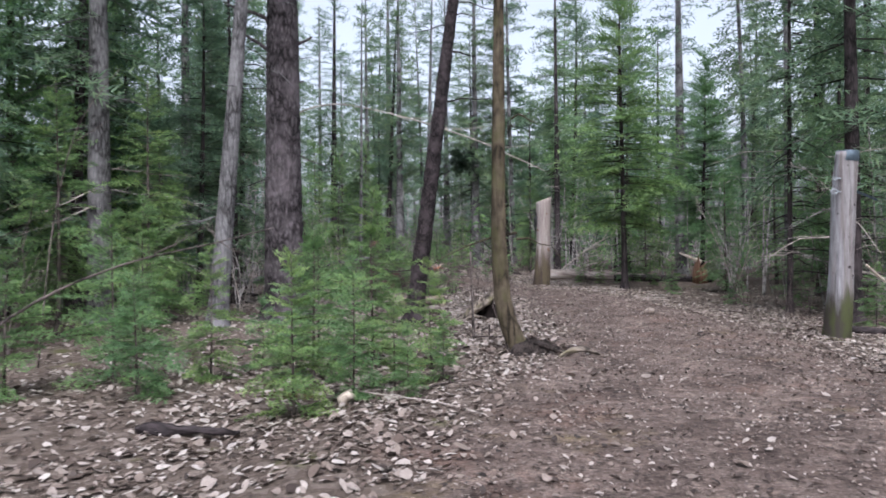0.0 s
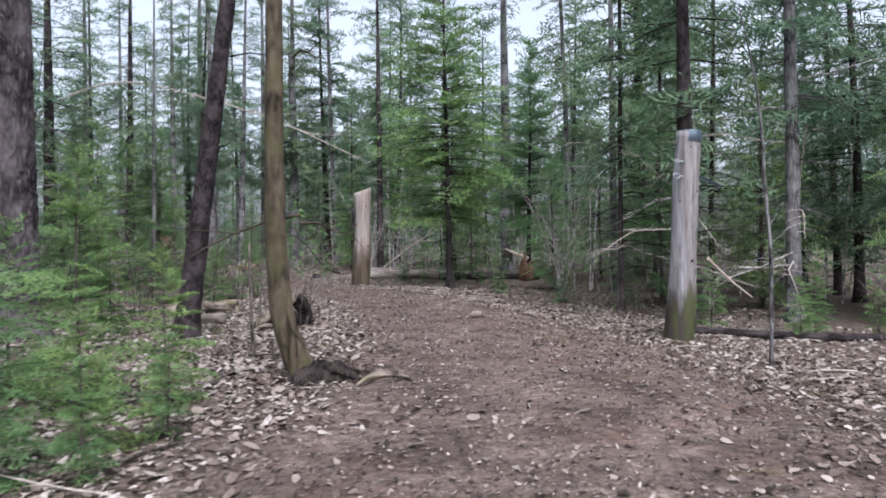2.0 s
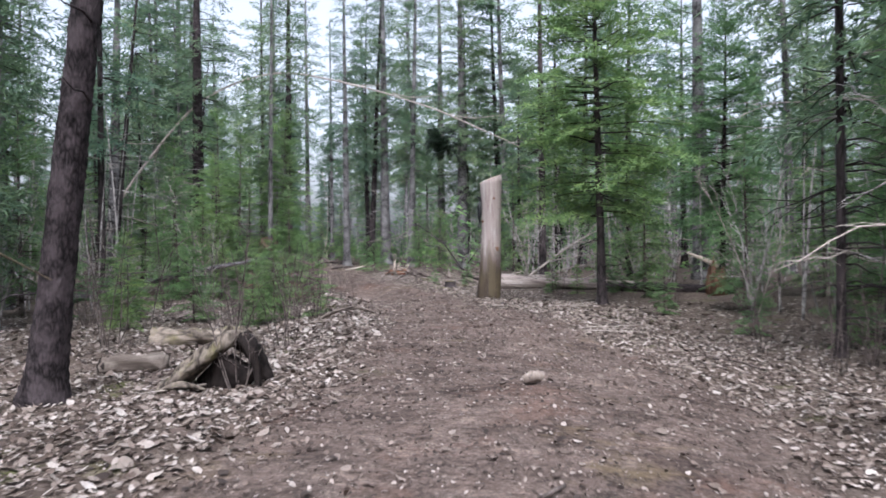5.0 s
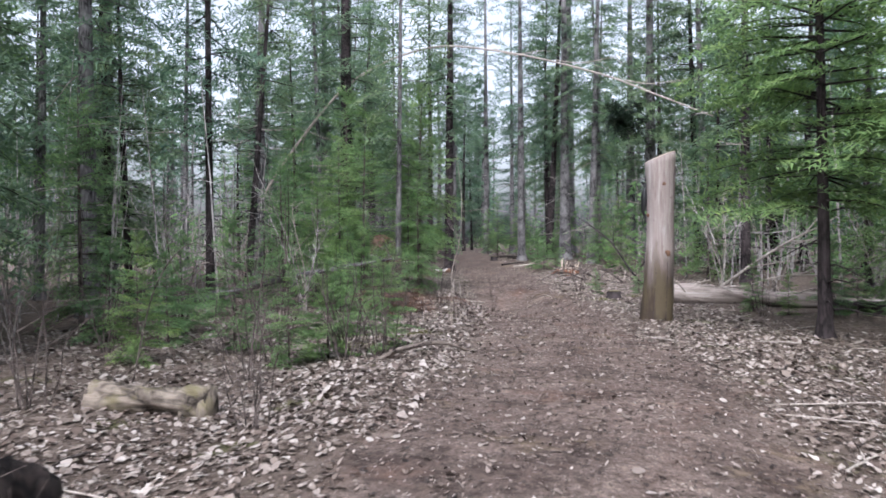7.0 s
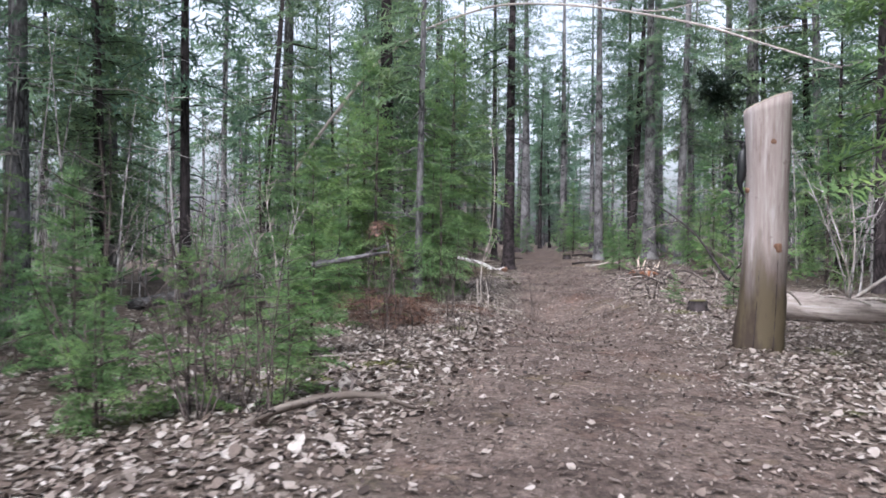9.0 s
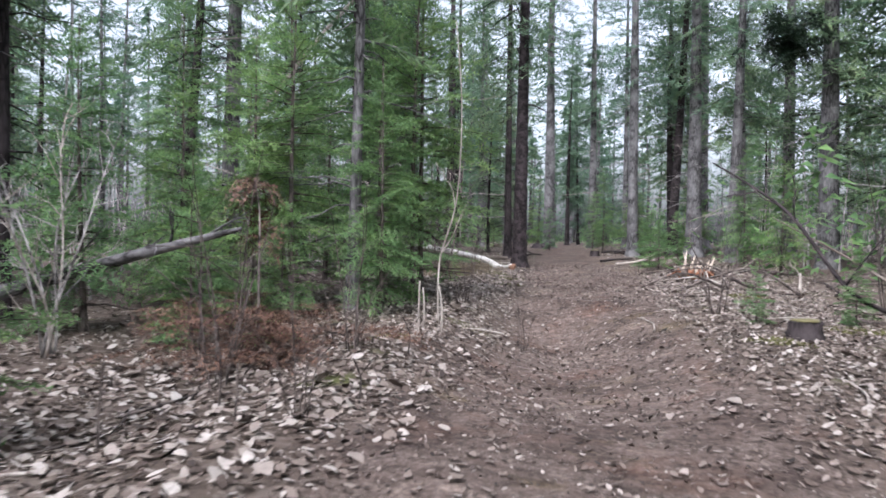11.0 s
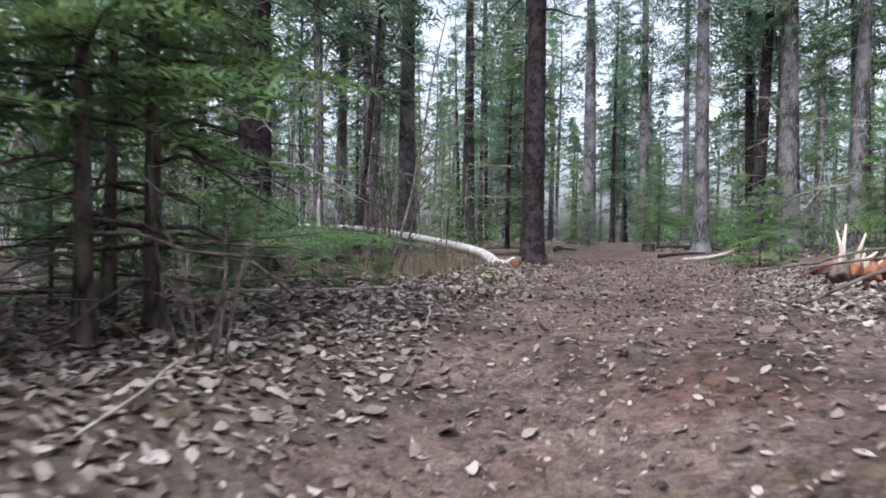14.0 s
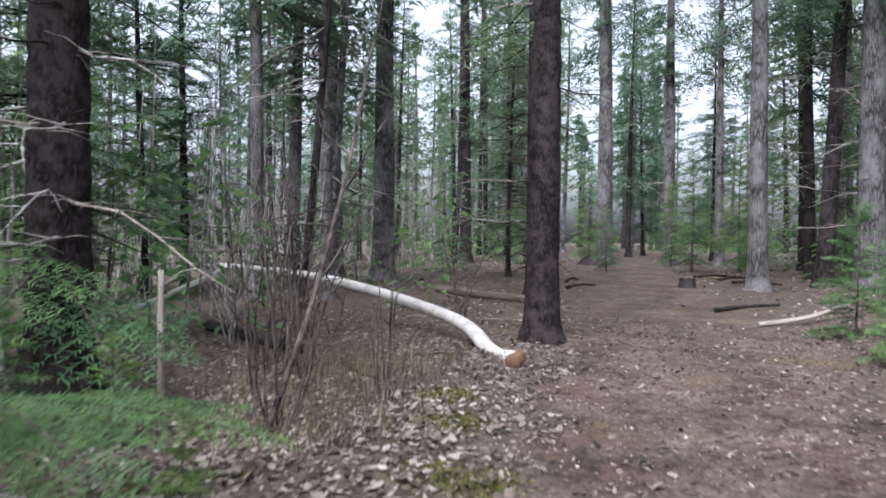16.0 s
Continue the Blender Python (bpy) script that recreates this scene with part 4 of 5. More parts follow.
def build_post_carved():
    x, y = 1.55, 28.25
    z0 = ground_z(x, y)
    ob = thing("carved_post", "peeled pinkish log post with slanted top and dark foot", "post", (x, y, z0))
    zz = np.linspace(-0.25, 2.7, 44)
    line = np.stack([0.035 * zz + 0.03 * np.sin(zz * 1.2), -0.03 * zz, zz], -1)
    rad = 0.248 - 0.004 * zz + 0.016 * np.sin(zz * 2.4 + 0.8) + 0.02 * np.exp(-np.maximum(zz, 0) * 6)
    s = Soup()
    s.tube(line, rad, 36, 0.035, seed=9)
    v = s.v[0]
    last = v[-36:]
    last[:, 2] += 0.38 * (last[:, 0] - line[-1][0]) + 0.08
    prev = v[-72:-36]
    prev[:, 2] += 0.5 * 0.38 * (prev[:, 0] - line[-2][0]) + 0.05
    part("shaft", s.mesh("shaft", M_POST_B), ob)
    t = Soup()
    rim = last.copy()
    rim[:, 2] += 0.004
    t.add(np.concatenate([rim * [0.985, 0.985, 1], rim * [0.985, 0.985, 1] + [0, 0, 0.012]]), [list(range(36, 72))] + [[k, (k + 1) % 36, 36 + (k + 1) % 36, 36 + k] for k in range(36)])
    part("cut_top", t.mesh("cut_top", M_CUT, False), ob, "pale slanted saw cut")
    g = np.random.RandomState(8)
    for q in range(5):
        zk = (2.28, 1.15, 2.32, 0.75, 1.8)[q]
        az = radians((-118, -48, -70, -125, -150)[q])
        rr = 0.248 - 0.004 * zk - 0.006
        n = np.array([math.cos(az), math.sin(az), 0])
        o = np.array([0.035 * zk + 0.03 * math.sin(zk * 1.2), -0.03 * zk, zk]) + n * rr
        c = Soup()
        c.tube([o - n * 0.02, o + n * 0.008, o + n * 0.011], np.array([0.03, 0.026, 0.012]) * (1.9 if q == 1 else 1.2), 10, 0.3, seed=q)
        part("knot", c.mesh("knot", M_BROKEN), ob)
    for az, z1, z2 in ((-95, 0.0, 0.9), (-50, 0.0, 1.0)):
        a = radians(az)
        zc = np.linspace(z1, z2, 12)
        rr = np.interp(zc, zz, rad) + 0.001
        c = Soup()
        c.tube(np.stack([0.035 * zc + 0.03 * np.sin(zc * 1.2) + rr * math.cos(a), -0.03 * zc + rr * math.sin(a), zc], -1), np.linspace(0.006, 0.003, 12), 5)
        part("crack", c.mesh("crack", M_DARKBARK), ob)
    # the bird figure clings to the post
    b = Soup()
    path = curve_pts([(0.02, 0, -0.33), (-0.02, 0, -0.2), (0.0, 0, -0.05), (0.0, 0, 0.1), (0.015, 0, 0.2), (0.0, 0, 0.27)], 22)
    b.tube(path, np.interp(np.linspace(0, 1, 22), (0, 0.12, 0.3, 0.5, 0.68, 0.8, 0.92, 1), (0.01, 0.022, 0.048, 0.06, 0.042, 0.022, 0.034, 0.01)), 14)
    b.tube([(-0.01, 0, 0.26), (0.06, 0, 0.285), (0.11, 0, 0.28)], [0.022, 0.012, 0.003], 8)
    b.tube([(0.0, 0, 0.27), (-0.05, 0, 0.30), (-0.075, 0, 0.28)], [0.025, 0.014, 0.004], 8)
    b.tube([(-0.02, 0, -0.3), (-0.035, 0, -0.4), (-0.02, 0, -0.46), (0.01, 0, -0.4), (0.015, 0, -0.3)], [0.012, 0.012, 0.012, 0.012, 0.012], 7)
    b.tube([(0.02, 0.02, 0.02), (0.12, 0.03, 0.0)], [0.012, 0.008], 6)
    b.tube([(0.02, -0.02, -0.1), (0.12, -0.02, -0.12)], [0.012, 0.008], 6)
    solid("bird_figure", b.mesh("bird_figure", M_BLACK), "black metal woodpecker figure fixed to a log post", "figure", (x - 0.175, y - 0.12, 2.25), 20)


build_post_capped()
build_post_carved()


# ---- stumps, logs and dead wood ----
def along(name, parent, line, radii, sides, wobble, seed, mat):
    """A round stem along a line, its own z axis lying along the stem as the grain does."""
    turn = Vector(line[-1] - line[0]).to_track_quat("Z", "Y").to_matrix()
    s = Soup()
    s.tube(line @ np.array(turn), radii, sides, wobble, seed=seed)
    ob = part(name, s.mesh(name, mat), parent)
    ob.matrix_basis = turn.to_4x4()
    return ob


def fallen_log(name, label, ctrl, r0, r1, mat, seed=0, sides=16, wobble=0.08, end_mat=None, n=26, category="log", branches=(), bmat=None):
    ob = thing(name, label, category, ctrl[0])
    p = curve_pts(np.array(ctrl) - np.array(ctrl[0]), n)
    along("stem", ob, p, np.linspace(r0, r1, n), sides, wobble, seed, mat)
    if end_mat:
        e = Soup()
        d = p[0] - p[1]
        d /= np.linalg.norm(d)
        e.tube([p[0] - d * 0.05, p[0] + d * 0.015, p[0] + d * 0.05], [r0 * 1.02, r0 * 1.04, r0 * 0.5], sides, 0.25, seed=seed)
        part("broken_end", e.mesh("broken_end", end_mat), ob, "splintered orange-brown end" if end_mat is M_BROKEN else "")
    g = np.random.RandomState(seed + 50)
    for at, vec, rb in branches:
        o = p[int(at * (n - 1))]
        k = np.linspace(0, 1, 8)[:, None]
        v = np.array(vec)
        q = o + v * k + 0.06 * np.linalg.norm(v) * np.sin(k * 6 + seed) * np.array([0.5, 0.5, 0.6])
        b = Soup()
        b.tube(q, np.linspace(rb, rb * 0.25, 8), 6, 0.15, seed=seed)
        limb = part("branch", b.mesh("branch", bmat or mat), ob)
        for w in range(4):
            o2 = q[2 + w]
            e2 = o2 + np.linalg.norm(v) * 0.3 * (g.rand(3) - 0.5) + 0.25 * v
            tw = Soup()
            tw.tube([o2, (o2 + e2) / 2 + 0.02, e2], [rb * 0.5, rb * 0.35, rb * 0.12], 5)
            part("twig", tw.mesh("twig", bmat or mat), limb)
    return ob


def gz(x, y, dz=0.0):
    return (x, y, ground_z(x, y) + dz)


fallen_log("birch_log", "fallen white birch stem with broken orange end", [gz(-7.72, 41.6, 0.06), (-8.45, 42.35, 0.4), (-9.35, 43.0, 0.62), (-11.1, 43.6, 0.86), (-12.9, 43.8, 1.06), (-15.0, 43.9, 1.15)], 0.095, 0.045, M_BIRCH, 3, wobble=0.14, end_mat=M_BROKEN)
fallen_log("fallen_log", "weathered grey fallen log behind a post", [gz(1.5, 31.4, 0.17), gz(2.4, 31.2, 0.19), gz(3.2, 31.1, 0.15), gz(4.3, 31.0, 0.13), gz(5.4, 30.8, 0.1)], 0.19, 0.12, M_PALELOG, 5, 20, 0.32,
           branches=[(0.1, (1.7, -0.4, 0.25), 0.035), (0.25, (2.2, -0.1, 0.55), 0.03), (0.05, (0.7, 0.6, 0.35), 0.03), (0.2, (2.6, 1.1, 1.7), 0.035), (0.3, (1.2, -0.5, 0.15), 0.022), (0.45, (-1.0, -0.45, 0.3), 0.02), (0.6, (0.9, -0.5, 0.35), 0.02), (0.15, (-0.5, -0.6, 0.4), 0.018)], bmat=M_DEADWOOD)
fallen_log("fallen_log", "dark rotting log half sunk in brush", [gz(4.3, 30.6, 0.08), gz(5.6, 30.4, 0.12), gz(7.6, 30.0, 0.08)], 0.13, 0.1, M_DARKBARK, 19, 14, 0.2)
fallen_log("fallen_log", "grey fallen stem lying under young firs", [gz(-9.2, 28.3, 0.06), (-7.6, 28.5, 0.5), (-5.9, 28.55, 0.85), (-4.5, 28.4, 1.08), (-3.5, 28.2, 1.22)], 0.11, 0.016, M_GREYBARK, 6,
           branches=[(0.75, (0.3, -0.2, 0.35), 0.015), (0.6, (0.9, -0.3, 0.2), 0.014), (0.5, (0.3, -0.5, -0.3), 0.012), (0.85, (0.7, -0.1, 0.25), 0.012), (0.4, (0.6, 0.2, 0.6), 0.014)])
fallen_log("fallen_log", "dark damp log beside a post", [gz(5.9, 16.6, 0.04), gz(7.2, 15.6, 0.06), gz(8.6, 14.9, 0.05)], 0.07, 0.05, M_DARKBARK, 7)
fallen_log("rotten_log", "short dark rotten log lying in leaves", [gz(-2.75, 8.5, 0.03), gz(-2.35, 8.4, 0.05), gz(-1.95, 8.3, 0.03)], 0.042, 0.022, M_DARKBARK, 8, 12, 0.55)
fallen_log("fallen_stick", "pale broken stick leaning beside a post", [(5.95, 15.9, 0.98), (6.4, 16.1, 0.66), (6.9, 16.3, 0.36)], 0.022, 0.01, M_CUT, 9, 8, 0.2, category="stick")
fallen_log("fallen_log", "mossy dark log lying across the leaves", [gz(-12.6, 41.8, 0.06), gz(-11.4, 41.4, 0.08), gz(-10.2, 41.2, 0.06)], 0.08, 0.06, M_DARKBARK, 12)
fallen_log("fallen_log", "grey log lying flat beyond a birch stem", [gz(-13.6, 48.5, 0.06), gz(-12.2, 48.0, 0.08), gz(-10.9, 47.6, 0.05)], 0.1, 0.06, M_LOG, 13)
fallen_log("fallen_branch", "pale dead branch lying by small firs", [gz(-6.6, 46.4, 0.03), (-6.1, 46.9, 0.55), (-5.6, 47.2, 0.75)], 0.04, 0.03, M_DEADWOOD, 14, 8, category="branch")
fallen_log("leaning_dead_stem", "thin dead stem arching high across the trail", [gz(-13.5, 36.2, -0.1), (-12.9, 36.6, 2.6), (-11.9, 37.4, 4.8), (-10.3, 38.9, 7.4), (-8.0, 40.4, 8.7), (-4.4, 38.2, 7.7), (-1.0, 36.2, 6.3), (0.9, 35.2, 5.3), (2.2, 34.6, 4.6)], 0.06, 0.014, M_DEADWOOD, 15, 8, 0.1, n=50, category="branch",
           branches=[(0.62, (2.2, -1.2, -0.6), 0.02), (0.7, (2.6, -0.9, -0.3), 0.018), (0.3, (-0.6, 0.4, -1.0), 0.02), (0.8, (1.9, 0.3, -0.1), 0.015)])
fallen_log("dead_branch", "bare dark dead branch rising from brush", [gz(1.1, 33.0, 0.1), (0.55, 33.2, 0.62), (-0.1, 33.6, 1.45), (-0.6, 33.9, 1.85), (-1.15, 34.2, 2.2)], 0.03, 0.01, M_DARKBARK, 16, 8, 0.1, category="branch",
           branches=[(0.3, (0.5, 0.3, 0.8), 0.014), (0.5, (-0.1, 0.2, 0.6), 0.012), (0.62, (-0.5, 0.2, 0.3), 0.011), (0.75, (-0.5, 0.1, -0.1), 0.01), (0.2, (-0.6, 0.3, 0.2), 0.012)])
fallen_log("dead_branch", "pale dead branch slanting over brush", [gz(1.2, 33.8, 0.2), (0.5, 34.2, 0.95), (-0.5, 34.8, 1.5)], 0.024, 0.007, M_LOG, 17, 8, 0.2, category="branch", branches=[(0.3, (0.3, 0.2, 0.7), 0.012), (0.5, (-0.2, 0.5, 0.5), 0.01), (0.65, (-0.5, 0.1, 0.1), 0.009), (0.15, (-0.4, 0.3, 0.3), 0.012)])
for k in range(15):
    g = np.random.RandomState(600 + k)
    x, y = -2.3 + 2.6 * g.rand(), 36.4 + 3.8 * g.rand()
    a, l = g.rand() * 6.283, 0.8 + 1.2 * g.rand()
    fallen_log("dead_branch", "bleached dead branch in a brush pile", [gz(x, y, 0.06), gz(x + 0.5 * l * math.cos(a), y + 0.5 * l * math.sin(a), 0.2 + 0.2 * g.rand()), gz(x + l * math.cos(a), y + l * math.sin(a), 0.12 + 0.2 * g.rand())],
               0.025, 0.008, M_DEADWOOD if k % 4 == 0 else M_TWIG, 60 + k, 7, 0.1, n=12, category="branch", branches=[(0.5, (0.3 * math.cos(a + 1), 0.3 * math.sin(a + 1), 0.2), 0.01)])


def build_root_stump(x, y, rz, size, label):
    """A split old stump: one broad weathered slab leaning over a dark hollow."""
    ob = thing("hollow_stump", label, "stump", gz(x, y), rz, "", size)
    wood = M_STUMP
    slabs = [([(-0.46, -0.16, -0.04), (-0.25, -0.1, 0.13), (0.0, -0.03, 0.33), (0.15, 0.02, 0.44), (0.24, 0.05, 0.47)], [0.05, 0.1, 0.12, 0.1, 0.03], 0.55, wood),
             ([(-0.42, 0.12, -0.03), (-0.2, 0.12, 0.16), (0.0, 0.12, 0.36), (0.1, 0.1, 0.53)], [0.04, 0.07, 0.07, 0.012], 0.6, wood),
             # right slabs coloured near-black for the shade of the hollow
             ([(0.2, 0.05, 0.45), (0.31, 0.04, 0.34), (0.37, 0.0, 0.17), (0.4, -0.03, -0.03)], [0.06, 0.06, 0.04, 0.02], 0.7, M_NEARBLACK),
             ([(0.05, 0.22, 0.42), (0.24, 0.26, 0.28), (0.38, 0.26, -0.03)], [0.07, 0.09, 0.06], 0.6, M_NEARBLACK),
             ([(-0.38, -0.28, 0.0), (-0.2, -0.26, 0.07), (0.0, -0.24, 0.03)], [0.025, 0.035, 0.012], 0.7, wood)]
    for k, (p, r, flat, mat) in enumerate(slabs):
        s = Soup()
        q = curve_pts(p, 18)
        s.tube(q, np.interp(np.linspace(0, 1, 18), np.linspace(0, 1, len(r)), r), 18, 0.4, seed=40 + k)
        v = s.v[0].reshape(18, 18, 3)
        off = v - q[:, None, :]
        off[..., 1] *= 1.0 + (1 - flat)
        off[..., 2] *= flat
        s.v[0] = (q[:, None, :] + off).reshape(-1, 3)
        part("slab", s.mesh("slab", mat), ob)
    # dark lump added where the hollow is only in shade
    c = Soup()
    c.tube([(-0.15, 0.1, -0.03), (0.08, 0.1, 0.14), (0.3, 0.1, 0.05)], [0.1, 0.19, 0.12], 14, 0.35, seed=2)
    part("rotten_core", c.mesh("rotten_core", M_NEARBLACK), ob, "dark rotten inside")


def build_orange_stump():
    ob = thing("broken_stump", "rotten orange broken stump with bleached splinters", "stump", gz(-2.75, 40.0), 0)
    g = np.random.RandomState(14)
    c = Soup()
    for k in range(16):
        a, l = g.rand() * 6.283, 0.2 + 0.32 * g.rand()
        o = (0.4 + 0.8 * g.rand()) * np.array([0.3 * math.cos(a), 0.22 * math.sin(a), 0.04])
        c = Soup()
        c.tube([o * 0.3 + (0, 0, 0.0), o + (0, 0, 0.16), o * 1.7 + (0, 0, 0.08 * g.rand())], [0.09, 0.07, 0.015], 8, 0.6, seed=k)
        part("rotten_chunk", c.mesh("rotten_chunk", M_ORANGE if k % 3 else M_LOG), ob)
    for k in range(9):
        a = g.rand() * 6.283
        o = np.array([0.2 * math.cos(a), 0.18 * math.sin(a), 0.1])
        e = np.array([0.35 * math.cos(a) + 0.1, 0.2 * math.sin(a), 0.35 + 0.3 * g.rand()])
        s = Soup()
        s.tube([o, (o + e) / 2 + 0.03 * g.randn(3), e], [0.035, 0.028, 0.008], 7, 0.25, seed=k)
        part("splinter", s.mesh("splinter", M_CUT), ob, "bleached pointed splinter")


def build_snag():
    ob = thing("broken_snag", "splintered orange-brown snag leaning over a log", "stump", gz(7.0, 29.6))
    g = np.random.RandomState(15)
    for k in range(8):
        a = g.rand() * 6.283
        o = np.array([0.2 * math.cos(a), 0.15 * math.sin(a), -0.05])
        e = np.array([0.24 * math.cos(a), 0.16 * math.sin(a), 0.5 + 0.55 * g.rand()])
        s = Soup()
        s.tube([o, (o + e) / 2, e], [0.11, 0.09, 0.02], 8, 0.3, seed=k)
        part("splinter", s.mesh("splinter", M_BROKEN), ob)
    s = Soup()
    s.tube([(0.1, 0, 0.72), (-0.3, 0.02, 0.9), (-0.65, 0.03, 1.05)], [0.06, 0.05, 0.012], 8, 0.2)
    part("slanting_splinter", s.mesh("slanting_splinter", M_CUT), ob, "pale slanting splinter")


def build_cut_stump(x, y, r, h, label):
    ob = thing("cut_stump", label, "stump", gz(x, y))
    s = Soup()
    zz = np.array([-0.1, 0.0, 0.05, h * 0.5, h * 0.95, h])
    s.tube(np.stack([0 * zz, 0 * zz, zz], -1), r * np.array([1.25, 1.2, 1.1, 1.0, 0.98, 0.93]), 18, 0.14, seed=6)
    part("body", s.mesh("body", M_DARKBARK), ob)
    c = Soup()
    c.tube([(0, 0, h + 0.002), (0, 0, h + 0.012), (0.0, 0, h + 0.02)], [r * 0.94, r * 0.9, r * 0.4], 18, 0.14, seed=6)
    part("mossy_top", c.mesh("mossy_top", mat_leaf("mossy_cut_top", [(0.1, 0.09, 0.035), (0.17, 0.145, 0.07)])), ob, "yellow-green mossy cut face")


def build_root_mound(x, y, w, h, seed, label, bark):
    """A low dark hump of earth and root plate with short roots running out."""
    ob = thing("root_mound", label, "root", gz(x, y))
    g = np.random.RandomState(seed)
    n, m = 9, 26
    u = np.linspace(0, 1, n)[:, None]
    a = np.arange(m)[None, :] * 2 * math.pi / m
    r = w * u * (1 + 0.2 * np.sin(2 * a + seed) + 0.12 * np.sin(5 * a))
    z = h * np.cos(u * math.pi * 0.5) ** 0.8 * (1 + 0.3 * np.sin(3 * a + 4 * u)) + 0.16 * w * g.randn(n, m) * (1 - u) * u * 3 - 0.03 * u
    v = np.stack([r * np.cos(a), r * np.sin(a), z], -1).reshape(-1, 3)
    f = [(i * m + j, i * m + (j + 1) % m, (i + 1) * m + (j + 1) % m, (i + 1) * m + j) for i in range(n - 1) for j in range(m)]
    s = Soup()
    s.add(v, f)
    part("hump", s.mesh("hump", bark), ob)
    for k in range(4):
        b = k * 1.6 + g.rand() * 0.6
        l = w * (0.9 + 0.5 * g.rand())
        p = curve_pts([(0.15 * l * math.cos(b), 0.15 * l * math.sin(b), h * 0.8), (0.5 * l * math.cos(b), 0.5 * l * math.sin(b), h * 0.75), (0.9 * l * math.cos(b + 0.25), 0.9 * l * math.sin(b + 0.25), h * 0.2), (1.2 * l * math.cos(b + 0.4), 1.2 * l * math.sin(b + 0.4), -0.04)], 10)
        t = Soup()
        t.tube(p, np.linspace(h * 0.28, h * 0.08, 10), 7, 0.4, seed=k)
        part("root", t.mesh("root", bark), ob)


build_root_stump(-0.24, 16.95, 0, 1.05, "split grey old stump leaning over a dark hollow")
fallen_log("rotten_log", "mossy rotten log end sunk in leaves", [gz(-1.2, 19.95, 0.06), gz(-1.65, 19.85, 0.11), gz(-2.35, 19.75, 0.06)], 0.15, 0.12, M_STUMP, 22, 18, 0.4, M_STUMP, 18,
           branches=[(0.1, (0.3, -0.25, -0.15), 0.03), (0.3, (0.2, -0.35, -0.12), 0.025)])
build_orange_stump()
build_snag()
build_cut_stump(0.26, 31.6, 0.15, 0.16, "low mossy sawn stump beside the trail")
build_cut_stump(-9.55, 52.6, 0.17, 0.22, "small dark stump at the trail edge")
build_root_mound(0.3, 12.0, 0.32, 0.13, 1, "dark knotted roots at the foot of a curved tree", M_EARTH)
build_root_mound(-15.4, 60.6, 0.6, 0.2, 2, "dark upturned roots at a tree foot", M_DARKBARK)
fallen_log("surface_root", "worn pale root humping out of the trail", [gz(0.5, 11.5, -0.05), gz(0.66, 11.66, 0.045), gz(0.84, 11.72, 0.07), gz(0.98, 11.74, 0.03), gz(1.12, 11.72, -0.04)], 0.03, 0.02, M_STUMP, 18, 12, 0.5, category="root")


def build_chunk(x, y, size, mat, label, seed):
    g = np.random.RandomState(seed)
    s = Soup()
    s.tube([(-size, 0, 0.0), (-size * 0.9, 0, 0.03), (0, 0.01, 0.05), (size * 0.9, 0, 0.04), (size, 0, 0.02)], np.array([0.1, 0.5, 0.55, 0.5, 0.1]) * size, 10, 0.35, seed=seed)
    solid("wood_chunk", s.mesh("wood_chunk", mat), label, "wood chunk", gz(x, y, 0.02), 40 * seed)


build_chunk(2.65, 16.85, 0.09, M_STONE, "pale broken wood chunk lying on the trail", 1)
fallen_log("rotten_log", "short rotten log lying beside a dark leaning tree", [gz(-1.85, 17.8, 0.07), gz(-1.5, 17.85, 0.1), gz(-1.15, 17.8, 0.07)], 0.1, 0.075, M_LOG, 21, 14, 0.45, M_NEARBLACK, 14)
build_chunk(-1.4, 9.4, 0.1, M_CUT, "short pale piece of wood in leaves", 2)
build_chunk(4.05, 24.3, 0.07, M_STONE, "small pale chunk on the trail", 3)

# cut stakes
for k, (x, y, h) in enumerate([(-2.82, 29.76, 0.5), (-2.97, 30.08, 0.42), (-2.84, 30.2, 0.46)]):
    fallen_log("cut_stake", "thin cut sapling stake standing in leaves", [gz(x, y, -0.05), gz(x + 0.01, y, h * 0.5), gz(x + 0.015 - 0.02 * k, y, h)], 0.0115, 0.0095, M_DEADWOOD, 70 + k, 7, 0.1, M_CUT, 8, "stake")
fallen_log("bent_sapling", "thin bare pale sapling bending upwards", [gz(-3.28, 30.86, -0.05), (-3.3, 30.9, 0.9), (-3.15, 31.0, 1.6), (-3.1, 31.0, 2.6), (-3.3, 31.2, 3.6)], 0.010, 0.004, M_DEADWOOD, 75, 7, 0.08, category="sapling",
           branches=[(0.3, (0.3, 0.1, 0.6), 0.006), (0.5, (-0.3, 0.1, 0.5), 0.005)])


# ---- bare shrubs ----
def shrub_stem(seed, h, spread, mat):
    """One thin bare stem with side twigs, leaning out along +x."""
    g = np.random.RandomState(seed)
    s = Soup()
    d = np.array([1.0, 0.2 * g.randn(), 0]) * spread * (0.3 + g.rand())
    hh = h * (0.5 + 0.6 * g.rand())
    o = np.array([0.12 * g.rand(), 0.06 * g.randn(), -0.03])
    p = curve_pts([o, o + d * 0.3 + (0, 0, hh * 0.35), o + d * 0.6 + (0.05 * g.randn(), 0.05 * g.randn(), hh * 0.7), o + d + (0, 0, hh)], 9)
    s.tube(p, np.linspace(0.009, 0.0025, 9), 5, cap=False)
    for q in range(5):
        b = p[2 + q]
        e = b + np.array([0.16 * g.randn(), 0.16 * g.randn(), 0.16 * g.rand() + 0.03]) * h
        s.tube([b, (b + e) / 2 + 0.015 * g.randn(3), e], [0.0045, 0.003, 0.0016], 4, cap=False)
    return s.mesh("stem", mat)


